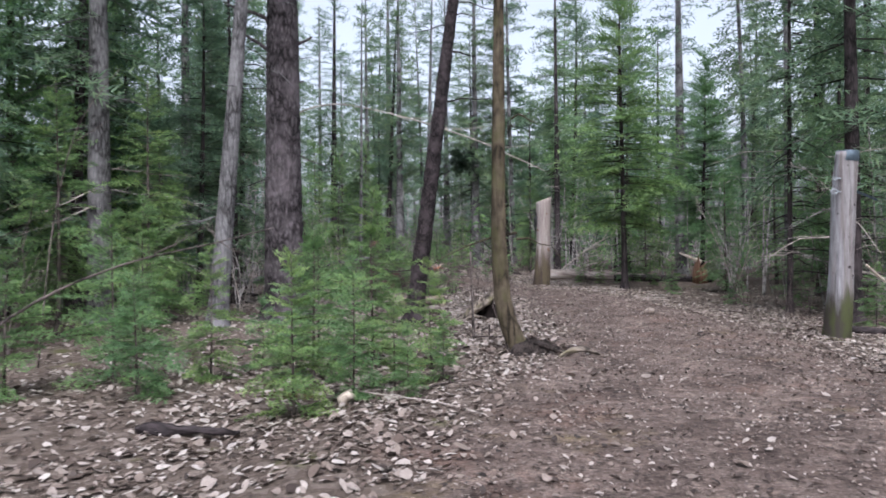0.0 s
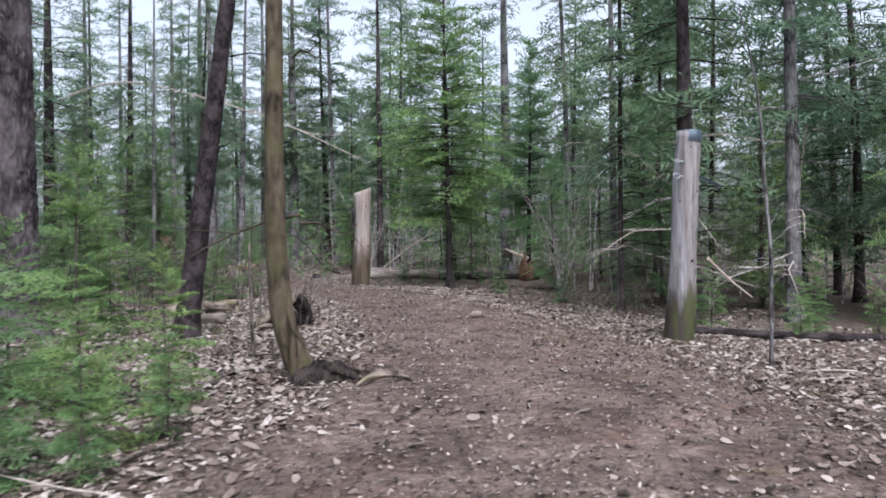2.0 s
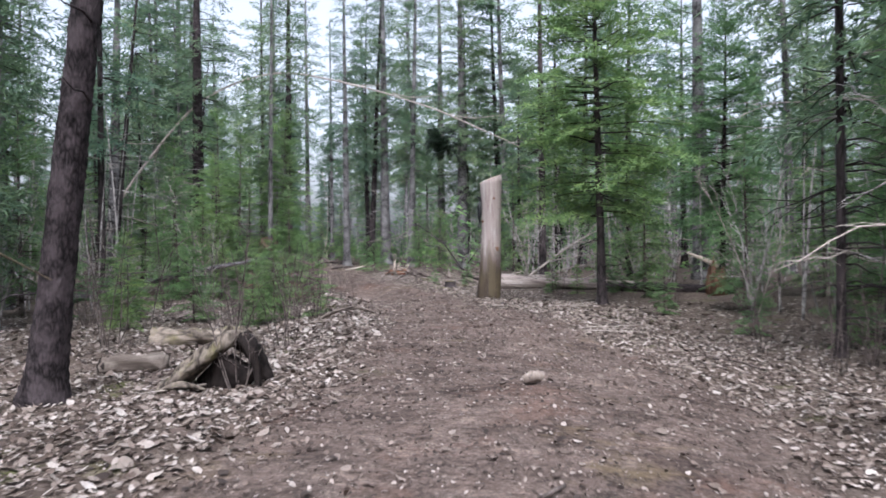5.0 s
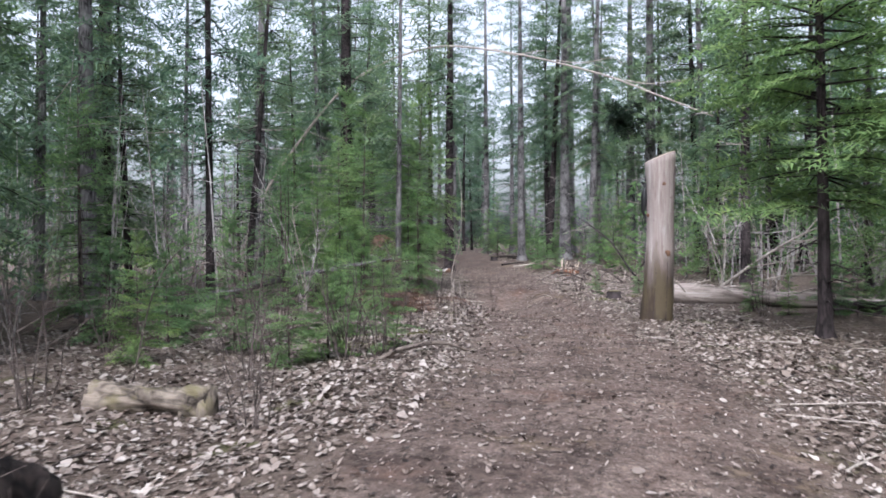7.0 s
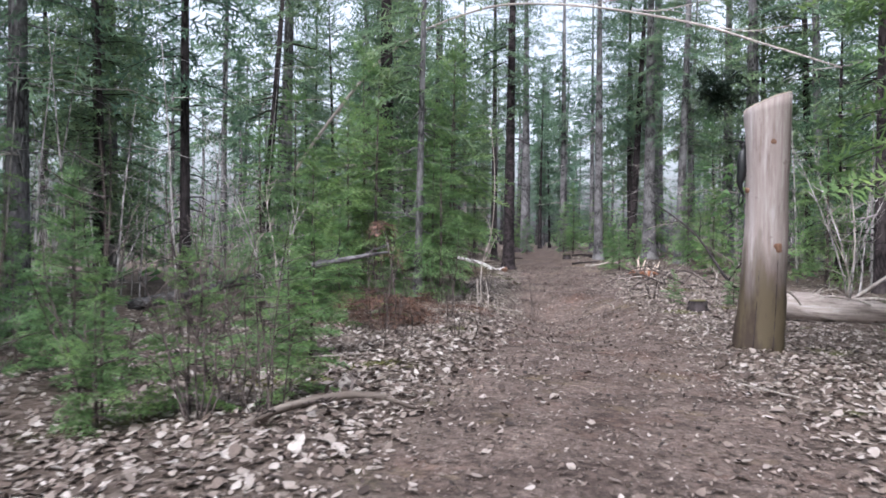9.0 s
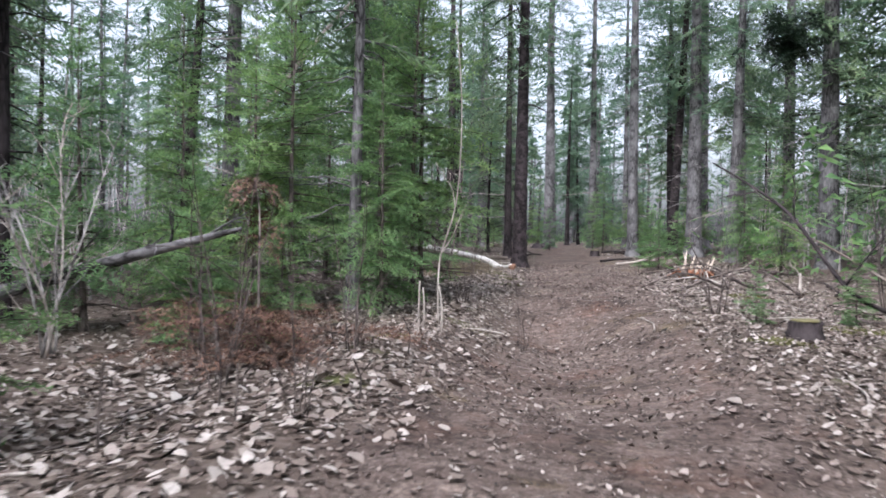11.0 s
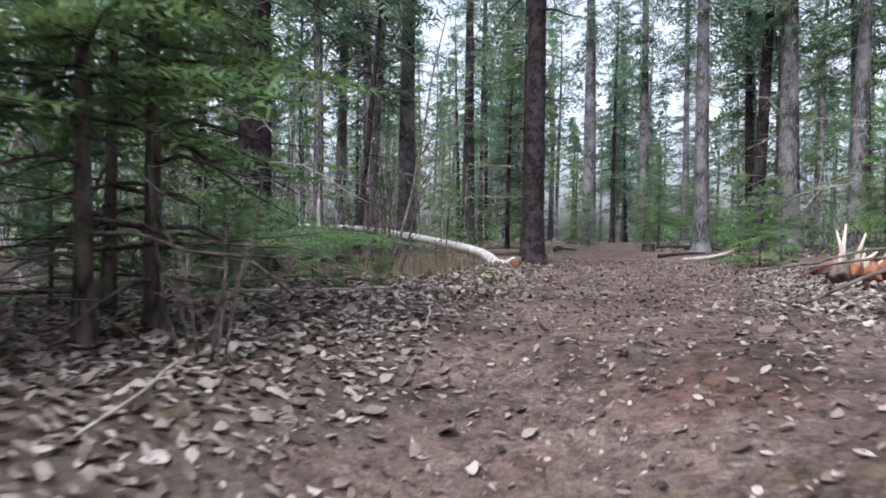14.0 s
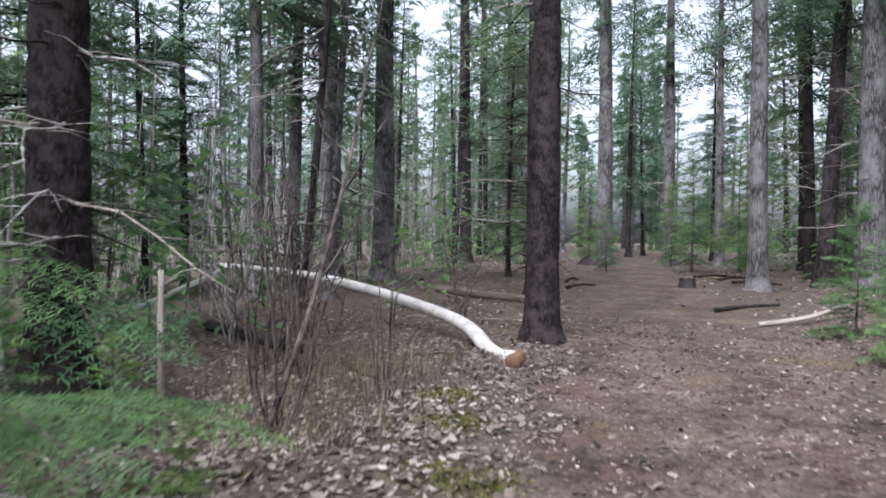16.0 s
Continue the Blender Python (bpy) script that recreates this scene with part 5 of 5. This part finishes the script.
SHRUB_STEMS = [shrub_stem(90 + k, 0.9 + 0.08 * k, 0.35, M_TWIG) for k in range(14)]
for k, (x, y, sc) in enumerate([(-1.4, 22.65, 1.0), (-1.6, 23.1, 0.9), (-1.05, 22.9, 0.8), (-1.86, 21.3, 0.9), (-2.3, 22.5, 1.2), (0.0, 16.9, 0.9), (-0.5, 19.6, 0.8), (6.1, 19.6, 0.9), (6.6, 19.9, 1.0), (7.2, 19.1, 1.1), (5.7, 21.0, 0.8), (7.8, 20.4, 1.2),
                                (6.6, 24.8, 0.9), (5.6, 27.3, 0.8), (3.3, 29.6, 0.8), (-3.0, 27.5, 0.8), (-3.5, 28.0, 1.0), (-2.7, 28.6, 0.7), (-2.4, 31.2, 0.5), (-4.2, 33.0, 0.7), (-8.1, 38.9, 1.3), (-11.4, 39.6, 1.2), (-9.3, 40.4, 1.5), (-10.6, 45.0, 1.2),
                                (-10.0, 40.4, 1.5), (-12.0, 42.6, 1.1), (-7.9, 39.9, 0.8), (-10.9, 42, 1.4), (-0.9, 33.4, 0.9), (0.9, 34.5, 1.3), (-4.0, 25.2, 1.0), (-5.4, 26.2, 1.3), (-6.5, 25.6, 1.4), (-5.0, 22.4, 1.1), (-6.4, 21.0, 1.2), (8.0, 14.6, 1.1), (7.7, 13.6, 1.0),
                                (-5.8, 11.4, 1.2), (-6.8, 12.6, 1.5), (-5.2, 13.8, 1.1), (-2.8, 19.5, 1.0), (-1.6, 26.8, 0.5)]):
    ob = thing("bare_shrub", "leafless shrub of thin dark stems", "shrub", gz(x, y), 71 * k, "bare shrubs beside the trail", sc)
    for q in range(7):
        part("stem", SHRUB_STEMS[(3 * k + q) % 14], ob).matrix_basis = pose(0, 0, 0, 0, 0, 51 * q + 17 * (k % 3))


def build_brown_bough():
    """A dead fir top that has kept its brown needles."""
    g = np.random.RandomState(33)
    ob = thing("dead_fir_bough", "broken fir top with rust-brown dead needles", "branch", gz(-3.4, 28.3), 0, "", 1.3)
    w, c = Soup(), Soup()
    main = curve_pts([(0, 0, 0.05), (-0.15, 0.15, 0.5), (-0.4, 0.4, 0.95), (-0.55, 0.5, 1.2)], 14)
    w.tube(main, np.linspace(0.011, 0.005, 14), 7)
    for k in range(96):
        low = k % 4 != 0
        o = main[g.randint(0, 4)] * (1, 1, 0.7) + (0.36 * g.randn(), 0.3 * g.randn(), 0.12 * g.rand()) if low else main[g.randint(7, 14)]
        l = 0.35 + 0.4 * g.rand() if low else 0.14 + 0.12 * g.rand()
        az = g.rand() * 6.283
        f = frond(l, 0.02, 0.035, 0.012, 0.09, g, 0.5)
        x = f[..., 0]
        f[..., 2] -= (0.35 if low else 0.9) * x * x / l - 0.2 * x
        cc, ss = math.cos(az), math.sin(az)
        v = np.stack([o[0] + cc * x - ss * f[..., 1], o[1] + ss * x + cc * f[..., 1], np.maximum(o[2] + f[..., 2], 0.02)], -1)
        c.add(v.reshape(-1, 3), np.arange(len(v) * 3).reshape(-1, 3))
    part("stem", w.mesh("stem", M_TWIG), ob)
    part("brown_needles", c.mesh("brown_needles", M_BROWNLEAF, False), ob, "rust-brown dead needles")


build_brown_bough()


# ---- single stems, sticks and boughs ----
fallen_log("thin_grey_sapling", "thin bare grey sapling standing in leaves", [gz(5.4, 13.5, -0.05), (5.42, 13.5, 0.9), (5.36, 13.5, 1.9), (5.25, 13.45, 2.9), (5.0, 13.4, 3.9)], 0.028, 0.006, M_GREYBARK, 81, 8, 0.1, n=20, category="sapling",
           branches=[(0.5, (-0.4, 0.1, 0.5), 0.007), (0.62, (0.35, 0.1, 0.45), 0.006), (0.4, (0.3, -0.1, 0.4), 0.006)])
fallen_log("thin_pale_sapling", "thin white bare sapling beside dark firs", [gz(9.3, 18.6, -0.05), (9.28, 18.6, 1.2), (9.34, 18.6, 2.4), (9.5, 18.6, 3.4), (9.9, 18.7, 4.6)], 0.026, 0.006, M_DEADWOOD, 82, 8, 0.1, n=20, category="sapling",
           branches=[(0.55, (-0.5, 0.1, 0.6), 0.008), (0.7, (0.5, 0.1, 0.5), 0.007)])
fallen_log("dead_branch", "long bare dead branch leaning over small firs", [gz(-4.2, 7.4, 0.0), (-3.43, 7.95, 0.8), (-2.97, 8.58, 1.16), (-2.5, 9.5, 1.36), (-2.2, 10.1, 1.5)], 0.012, 0.004, M_TWIG, 83, 7, 0.1, n=20, category="branch",
           branches=[(0.6, (0.3, 0.4, 0.25), 0.006), (0.75, (0.2, 0.3, -0.1), 0.005)])
fallen_log("dead_branch", "pale bare branch slanting up among firs", [gz(-5.4, 11.6, 0.0), (-5.3, 11.75, 1.6), (-5.1, 11.95, 2.8), (-4.8, 12.4, 3.6)], 0.01, 0.004, M_TWIG, 84, 7, 0.1, n=16, category="branch", branches=[(0.6, (0.35, 0.2, 0.3), 0.006)])
fallen_log("dead_branch", "pale bent dead branch over leaf litter", [gz(-3.0, 20.9, 0.0), (-2.85, 21.1, 1.1), (-2.45, 21.3, 1.55), (-1.8, 21.4, 1.0)], 0.009, 0.004, M_TWIG, 85, 7, 0.1, n=18, category="branch", branches=[(0.5, (0.3, 0.1, -0.5), 0.006)])
fallen_log("fallen_log", "dark thin log lying in fallen leaves", [gz(-6.6, 23.8, 0.04), gz(-7.4, 25.0, 0.06), gz(-8.2, 26.2, 0.05)], 0.06, 0.045, M_DARKBARK, 86, 10, 0.2)
fallen_log("surface_root", "knotted root and twigs at the trail edge", [gz(-0.95, 22.5, -0.03), gz(-0.7, 22.75, 0.1), gz(-0.4, 23.2, 0.12), gz(-0.15, 23.45, 0.02)], 0.035, 0.015, M_LOG, 87, 9, 0.25, category="root",
           branches=[(0.4, (0.35, -0.1, 0.05), 0.012), (0.6, (-0.25, 0.3, 0.1), 0.012), (0.3, (0.1, -0.4, 0.02), 0.01)], bmat=M_TWIG)
fallen_log("thin_stake", "thin grey broken stem standing upright", [gz(-9.3, 38.82, -0.05), gz(-9.3, 38.82, 0.5), gz(-9.34, 38.85, 1.03)], 0.027, 0.022, M_DEADWOOD, 88, 8, 0.12, n=10, category="stake")
fallen_log("leaning_sapling", "dark bare sapling leaning over the leaves", [gz(-8.05, 38.75, -0.05), (-8.08, 39.25, 1.15), (-8.3, 39.9, 2.3), (-8.45, 40.3, 3.2), (-8.4, 40.6, 4.2)], 0.026, 0.007, M_TWIG, 89, 8, 0.1, n=22, category="sapling",
           branches=[(0.3, (0.3, 0.3, 0.6), 0.01), (0.5, (-0.5, 0.1, 0.6), 0.009), (0.45, (0.5, 0.2, 0.8), 0.009), (0.7, (-0.3, 0.2, 0.6), 0.006)])
fallen_log("fallen_log", "thin pale fallen stem behind a spruce trunk", [gz(-13.6, 40.6, 0.1), (-13.9, 42.0, 0.75), (-14.4, 43.6, 1.15)], 0.05, 0.035, M_BIRCH, 91, 10, 0.1)
fallen_log("dead_sapling", "thin bare stem beside a curved tree", [gz(-0.42, 13.9, -0.05), gz(-0.44, 13.95, 0.6), gz(-0.46, 14.0, 1.25)], 0.022, 0.012, M_TWIG, 92, 7, 0.15, n=10, category="sapling")
fallen_log("dead_sapling", "short broken stub beside a curved tree", [gz(-0.2, 13.6, -0.05), gz(-0.2, 13.6, 0.12), gz(-0.2, 13.6, 0.22)], 0.018, 0.014, M_TWIG, 93, 7, 0.2, n=6, category="sapling")
for k, (x, y, h) in enumerate([(-2.1, 26.0, 0.45), (-1.85, 26.6, 0.3), (-2.3, 26.9, 0.4), (-1.6, 27.3, 0.25), (-2.35, 28.9, 0.3)]):
    fallen_log("dead_sapling", "thin dark twig stem standing in leaves", [gz(x, y, -0.04), gz(x + 0.02, y, h * 0.55), gz(x + 0.05 - 0.03 * k, y, h)], 0.008, 0.004, M_TWIG, 94 + k, 6, 0.1, n=8, category="sapling", branches=[(0.6, (0.08, 0.03, 0.12), 0.003)])
for k, (x, y, a) in enumerate([(-10.3, 55.4, 30), (-9.4, 54.4, 60), (-8.9, 53.8, 20), (-12.4, 52.2, 100), (-11.6, 50.6, 80), (-7.6, 47.8, 40)]):
    c, s_ = math.cos(radians(a)), math.sin(radians(a))
    fallen_log("fallen_branch", "dark dead branch lying beside the trail", [gz(x, y, 0.04), gz(x + 0.5 * c, y + 0.5 * s_, 0.1), gz(x + 1.1 * c, y + 1.1 * s_, 0.05)], 0.04, 0.02, M_DARKBARK, 110 + k, 8, 0.2, n=10, category="branch")
build_chunk(-18.6, 61.4, 0.35, M_CUT, "pale boulder-like stump end beside the far trail", 6)


# ---- litter on the ground ----
def leaf_shape(g, size):
    """A dry oval leaf with a stalk end, lightly cupped and curled: six triangles."""
    l, w = size * 0.5, size * (0.27 + 0.12 * g.rand())
    cup, curl, twist = size * 0.2 * (g.rand() - 0.35), size * 0.3 * (g.rand() - 0.4), size * 0.12 * g.randn()
    out = []
    for t, k in ((-1.0, 0.0), (-0.55, 0.8), (0.05, 1.0), (0.6, 0.7), (1.0, 0.0), (0.6, -0.7), (0.05, -1.0), (-0.55, -0.8)):
        k = k * (0.82 + 0.36 * g.rand())
        out.append((l * t * (0.92 + 0.16 * g.rand()), w * k, cup * abs(k) + curl * t * t * (1 if t > 0 else 0.4) + twist * t * k))
    f = [(0, 1, 7), (1, 6, 7), (1, 2, 6), (2, 5, 6), (2, 3, 5), (3, 4, 5)]
    return np.array(out), f


def scatter(n, xr, yr, keep, size, g, tilt=0.2, spread=0.8):
    """Curled leaves strewn over a stretch of the ground."""
    x, y = g.uniform(*xr, n), g.uniform(*yr, n)
    o = off_trail(x, y)
    m = g.rand(n) < keep(x, y, o)
    x, y = x[m], y[m]
    n = len(x)
    shapes = [leaf_shape(g, 1.0) for _ in range(16)]
    bank = np.stack([s[0] for s in shapes])
    pick = g.randint(0, 16, n)
    v = bank[pick] * (size * (0.55 + spread * g.rand(n) ** 1.5))[:, None, None]
    v[..., 1] *= (0.45 + 0.75 * g.rand(n))[:, None]
    a, tx, ty = g.rand(n) * 6.283, tilt * g.randn(n), tilt * g.randn(n)
    ca, sa = np.cos(a)[:, None], np.sin(a)[:, None]
    X, Y = v[..., 0] * ca - v[..., 1] * sa, v[..., 0] * sa + v[..., 1] * ca
    Z = v[..., 2] + np.clip(tx, -0.7, 0.7)[:, None] * X + np.clip(ty, -0.7, 0.7)[:, None] * Y
    Z = Z - Z.min(axis=1, keepdims=True) * 0.75
    gx, gy = x[:, None] + X, y[:, None] + Y
    V = np.stack([gx, gy, height(gx, gy) + Z + 0.002 + 0.014 * g.rand(n)[:, None]], -1).reshape(-1, 3)
    F = (np.array(shapes[0][1])[None] + 8 * np.arange(n)[:, None, None]).reshape(-1, 3)
    return V, F


g = np.random.RandomState(77)
near = lambda x, y, o: np.where(o < -0.3, 0.012, np.where(o < 0.25, 0.012 + 0.79 * (o + 0.3) / 0.55, 0.8)) * np.where(o > 4.5, 0.45, 1.0) * (0.6 + 0.4 * (np.sin(x * 2.1 + y) * np.sin(y * 1.7 - x) > -0.35))
LITTER = Soup()
for yr, xr, n, size in (((4.5, 16), (-7, 9.5), 26000, 0.088), ((16, 28), (-8, 9.0), 26000, 0.088), ((28, 48), (-13, 3.5), 40000, 0.064), ((48, 68), (-24, 2), 9000, 0.11)):
    LITTER.add(*scatter(n, xr, yr, near, size, g))
beside = lambda x, y, o: np.where((o > -0.25) & (o < 3.0), 0.9 * np.clip((o + 0.4) / 0.8, 0, 1) * np.clip((3.0 - o) / 1.2, 0, 1), 0.0)
for y0, y1, n in ((7, 15, 22000), (15, 23, 22000), (23, 30, 22000), (30, 36, 26000), (36, 43, 24000)):
    mid_x = float(np.interp((y0 + y1) / 2, TRAIL_Y, TRAIL_X))
    LITTER.add(*scatter(n, (mid_x - 5.5, mid_x + 5.0), (y0, y1), beside, 0.062 if y0 < 30 else 0.055, g, 0.24))
# pale leaf drifts left of the trail; their colour also makes up missing light
s = Soup()
drift = lambda x, y, o: 0.75 * np.clip((o + 0.35 + 0.3 * np.sin(x * 2.3 + 3.1 * y)) / 1.1, 0, 1) * (0.35 + 0.65 * (np.sin(x * 1.3 + 2 * y) * np.sin(y * 0.9 - 1.7 * x) > -0.3))
for yr, xr, n in (((31, 40), (-9, -2.2), 13000), ((16, 29), (-8, 0.3), 11000), ((10, 16), (-5, 1), 4000)):
    s.add(*scatter(n, xr, yr, drift, 0.078 if yr[0] < 30 else 0.068, g, 0.28))
solid("bleached_leaves", s.mesh("bleached_leaves", M_LITTER_PALE, False), "bleached pale fallen leaves lying in drifts", "leaf litter", kind="stuff")
solid("leaf_litter", LITTER.mesh("leaf_litter", M_LITTER, False), "dry pale brown fallen leaves strewn over the forest floor", "leaf litter", kind="stuff")

s = Soup()
patch = lambda x, y: 0.5 + 0.5 * np.sin(x * 2.7 + 1.3 * np.sin(y * 1.9)) * np.sin(y * 2.2 + 1.1 * np.sin(x * 2.4))
tread = lambda x, y, o: np.where(o < 0.3, 0.45 + 0.5 * patch(x, y), 0.15)
strewn = lambda x, y, o: np.where(o < 0.2, 0.2 + 0.7 * patch(x + 3, y) * np.clip((o + 1.7) / 1.5, 0.15, 1), 0.1)
for yr, xr, n in (((4.5, 18), (-2, 6), 40000), ((18, 32), (-4, 5), 42000), ((32, 46), (-10, 0), 42000)):
    s.add(*scatter(n, xr, yr, tread, 0.028, g, 0.35))
    s.add(*scatter(n // 2, xr, yr, strewn, 0.054, g, 0.22))
solid("trail_crumbs", s.mesh("trail_crumbs", M_CRUMB, False), "brown needles and leaf crumbs on the trodden trail", "litter", kind="stuff")


def moss_and_grass():
    g = np.random.RandomState(21)
    m = Soup()
    for x, y, w in ((-1.9, 24.1, 0.5), (-2.4, 25.0, 0.5), (-1.6, 25.0, 0.35), (-2.9, 29.4, 0.2), (-5.3, 36.6, 0.28), (-5.7, 37.0, 0.22), (-6.3, 38.6, 0.4), (-7.0, 39.6, 0.35), (-7.6, 40.3, 0.3), (0.1, 31.2, 0.3),
                    (-0.9, 36.0, 0.5), (5.2, 15.4, 0.3), (-2.0, 9.9, 0.3), (-2.1, 20.5, 0.3), (0.7, 32.6, 0.4)):
        n = int(1900 * w)
        a, r = g.rand(n) * 6.283, w * np.sqrt(g.rand(n)) * (0.7 + 0.4 * np.sin(g.rand(n) * 9))
        px, py = x + r * np.cos(a), y + 0.8 * r * np.sin(a)
        pz = height(px, py)
        e = 0.012 + 0.02 * g.rand(n)
        t = g.rand(n) * 6.283
        p0 = np.stack([px + e * np.cos(t), py + e * np.sin(t), pz], -1)
        p1 = np.stack([px - e * np.cos(t), py - e * np.sin(t), pz], -1)
        p2 = np.stack([px + 0.6 * e * np.sin(t), py, pz + 0.012 + 0.02 * g.rand(n) * (1 - r / w * 0.7)], -1)
        m.add(np.stack([p0, p1, p2], 1).reshape(-1, 3), np.arange(n * 3).reshape(-1, 3))
    solid("moss", m.mesh("moss", M_MOSS, False), "yellow-green moss cushions among fallen leaves", "moss", kind="stuff")
    q = Soup()
    n = 1300
    cx = np.array([(-8.2, 39.8), (-8.8, 40.6), (-8.9, 39.2), (-7.6, 38.8), (-9.4, 41.0), (-8.4, 41.0)])
    k = g.randint(0, len(cx), n)
    px, py = cx[k, 0] + 0.38 * g.randn(n), cx[k, 1] + 0.38 * g.randn(n)
    pz = height(px, py)
    hh = 0.12 + 0.3 * g.rand(n)
    t = g.rand(n) * 6.283
    w = 0.004
    dx, dy = 0.35 * hh * np.cos(t * 3), 0.35 * hh * np.sin(t * 3)
    p0 = np.stack([px - w * np.cos(t), py - w * np.sin(t), pz], -1)
    p1 = np.stack([px + w * np.cos(t), py + w * np.sin(t), pz], -1)
    p2 = np.stack([px + dx, py + dy, pz + hh], -1)
    keep = off_trail(px, py) > 0.1
    tri = np.stack([p0, p1, p2], 1)[keep]
    q.add(tri.reshape(-1, 3), np.arange(len(tri) * 3).reshape(-1, 3))
    solid("dry_grass", q.mesh("dry_grass", M_GRASS, False), "dry straw-coloured grass tufts under shrubs", "grass", kind="stuff")


moss_and_grass()


def bare_shrubs():
    """Leafless grey bushes between the young firs: forked stems that fan out from the root."""
    stems = []
    for k in range(6):
        g = np.random.RandomState(500 + k)
        h = 1.3 + 0.28 * k
        s = Soup()
        t = np.linspace(0, 1, 8)
        p = np.stack([0.35 * h * t ** 1.5, 0.08 * np.sin(t * 5 + k), h * t - 0.04], -1)
        s.tube(p, np.linspace(0.014, 0.004, 8), 5, 0.1)
        for q in range(12):
            o = p[2 + q % 6]
            e = o + np.array([0.5 * (g.rand() - 0.3), 0.9 * (g.rand() - 0.5), 0.15 + 0.4 * g.rand()]) * (0.6 + 0.5 * g.rand())
            m = (o + e) / 2 + 0.04 * g.randn(3)
            s.tube([o, m, e], [0.006, 0.004, 0.0015], 3, cap=False)
            s.tube([m, m + (e - o) * 0.4 + 0.08 * g.randn(3)], [0.003, 0.001], 3, cap=False)
        stems.append(s.mesh("stem", M_DEADWOOD if k % 3 == 0 else M_PALETWIG))
    g = np.random.RandomState(510)
    for x, y in ((-6.3, 22.0), (-6.9, 26.0), (-5.2, 27.6), (-7.4, 21.6), (-5.2, 18.2), (3.6, 33.6), (4.6, 35.4), (2.3, 35.2), (5.6, 33.2), (-9.6, 36.4), (-11.2, 41.0), (6.6, 24.6), (8.0, 19.6)):
        ob = thing("bare_shrub", "leafless grey shrub with thin forked stems among firs", "shrub", gz(x, y), g.rand() * 360, "leafless shrubs in the wood", 0.8 + 0.5 * g.rand())
        for k in range(6):
            part("stem", stems[k], ob).matrix_basis = pose(0, 0, 0, 0, 0, 60 * k + 40 * g.rand())


bare_shrubs()

# twigs lying about
TWIGS = []
for k in range(5):
    gg = np.random.RandomState(140 + k)
    t = Soup()
    l = 0.25 + 0.12 * k
    p = curve_pts([(-l, 0, 0.012), (-l * 0.3, 0.03 * gg.randn(), 0.03), (l * 0.3, 0.04 * gg.randn(), 0.02), (l, 0.05 * gg.randn(), 0.015)], 10)
    t.tube(p, np.linspace(0.012, 0.005, 10), 6, 0.15)
    t.tube([p[5], p[5] + (0.1, 0.07, 0.03), p[5] + (0.2, 0.12, 0.02)], [0.007, 0.005, 0.002], 5)
    TWIGS.append(t.mesh("twig", M_TWIG if k % 2 else M_DEADWOOD))
gg = np.random.RandomState(150)
made = 0
for k in range(400):
    y = gg.uniform(6, 46)
    x = np.interp(y, TRAIL_Y, TRAIL_X) + gg.uniform(-4.5, 4.5)
    if off_trail(x, y) < 0.1 and gg.rand() > 0.15:
        continue
    made += 1
    if made > 75:
        break
    solid("fallen_twig", TWIGS[k % 5], "thin pale dead twig lying on leaves" if k % 2 == 0 else "thin dark twig lying on leaves", "twig", gz(x, y), gg.rand() * 360, "fallen twigs on the ground")

# leaves that can be told apart beside the line walked
LEAVES = []
for k in range(6):
    v, f = leaf_shape(np.random.RandomState(170 + k), 0.06 + 0.009 * k)
    t = Soup()
    t.add(v + [0, 0, 0.012], f)
    LEAVES.append(t.mesh("leaf", M_LITTER_ONE, False))
gg = np.random.RandomState(180)
made = 0
while made < 300:
    y = gg.uniform(7, 44)
    x = np.interp(y, TRAIL_Y, TRAIL_X) + gg.uniform(-2.6, 2.4)
    if off_trail(x, y) < -0.2 and gg.rand() > 0.3:
        continue
    lf = part("leaf", LEAVES[made % 6], GROUND)
    lf.matrix_basis = pose(x, y, ground_z(x, y) + 0.012, gg.uniform(-22, 22), gg.uniform(-22, 22), gg.rand() * 360)
    made += 1
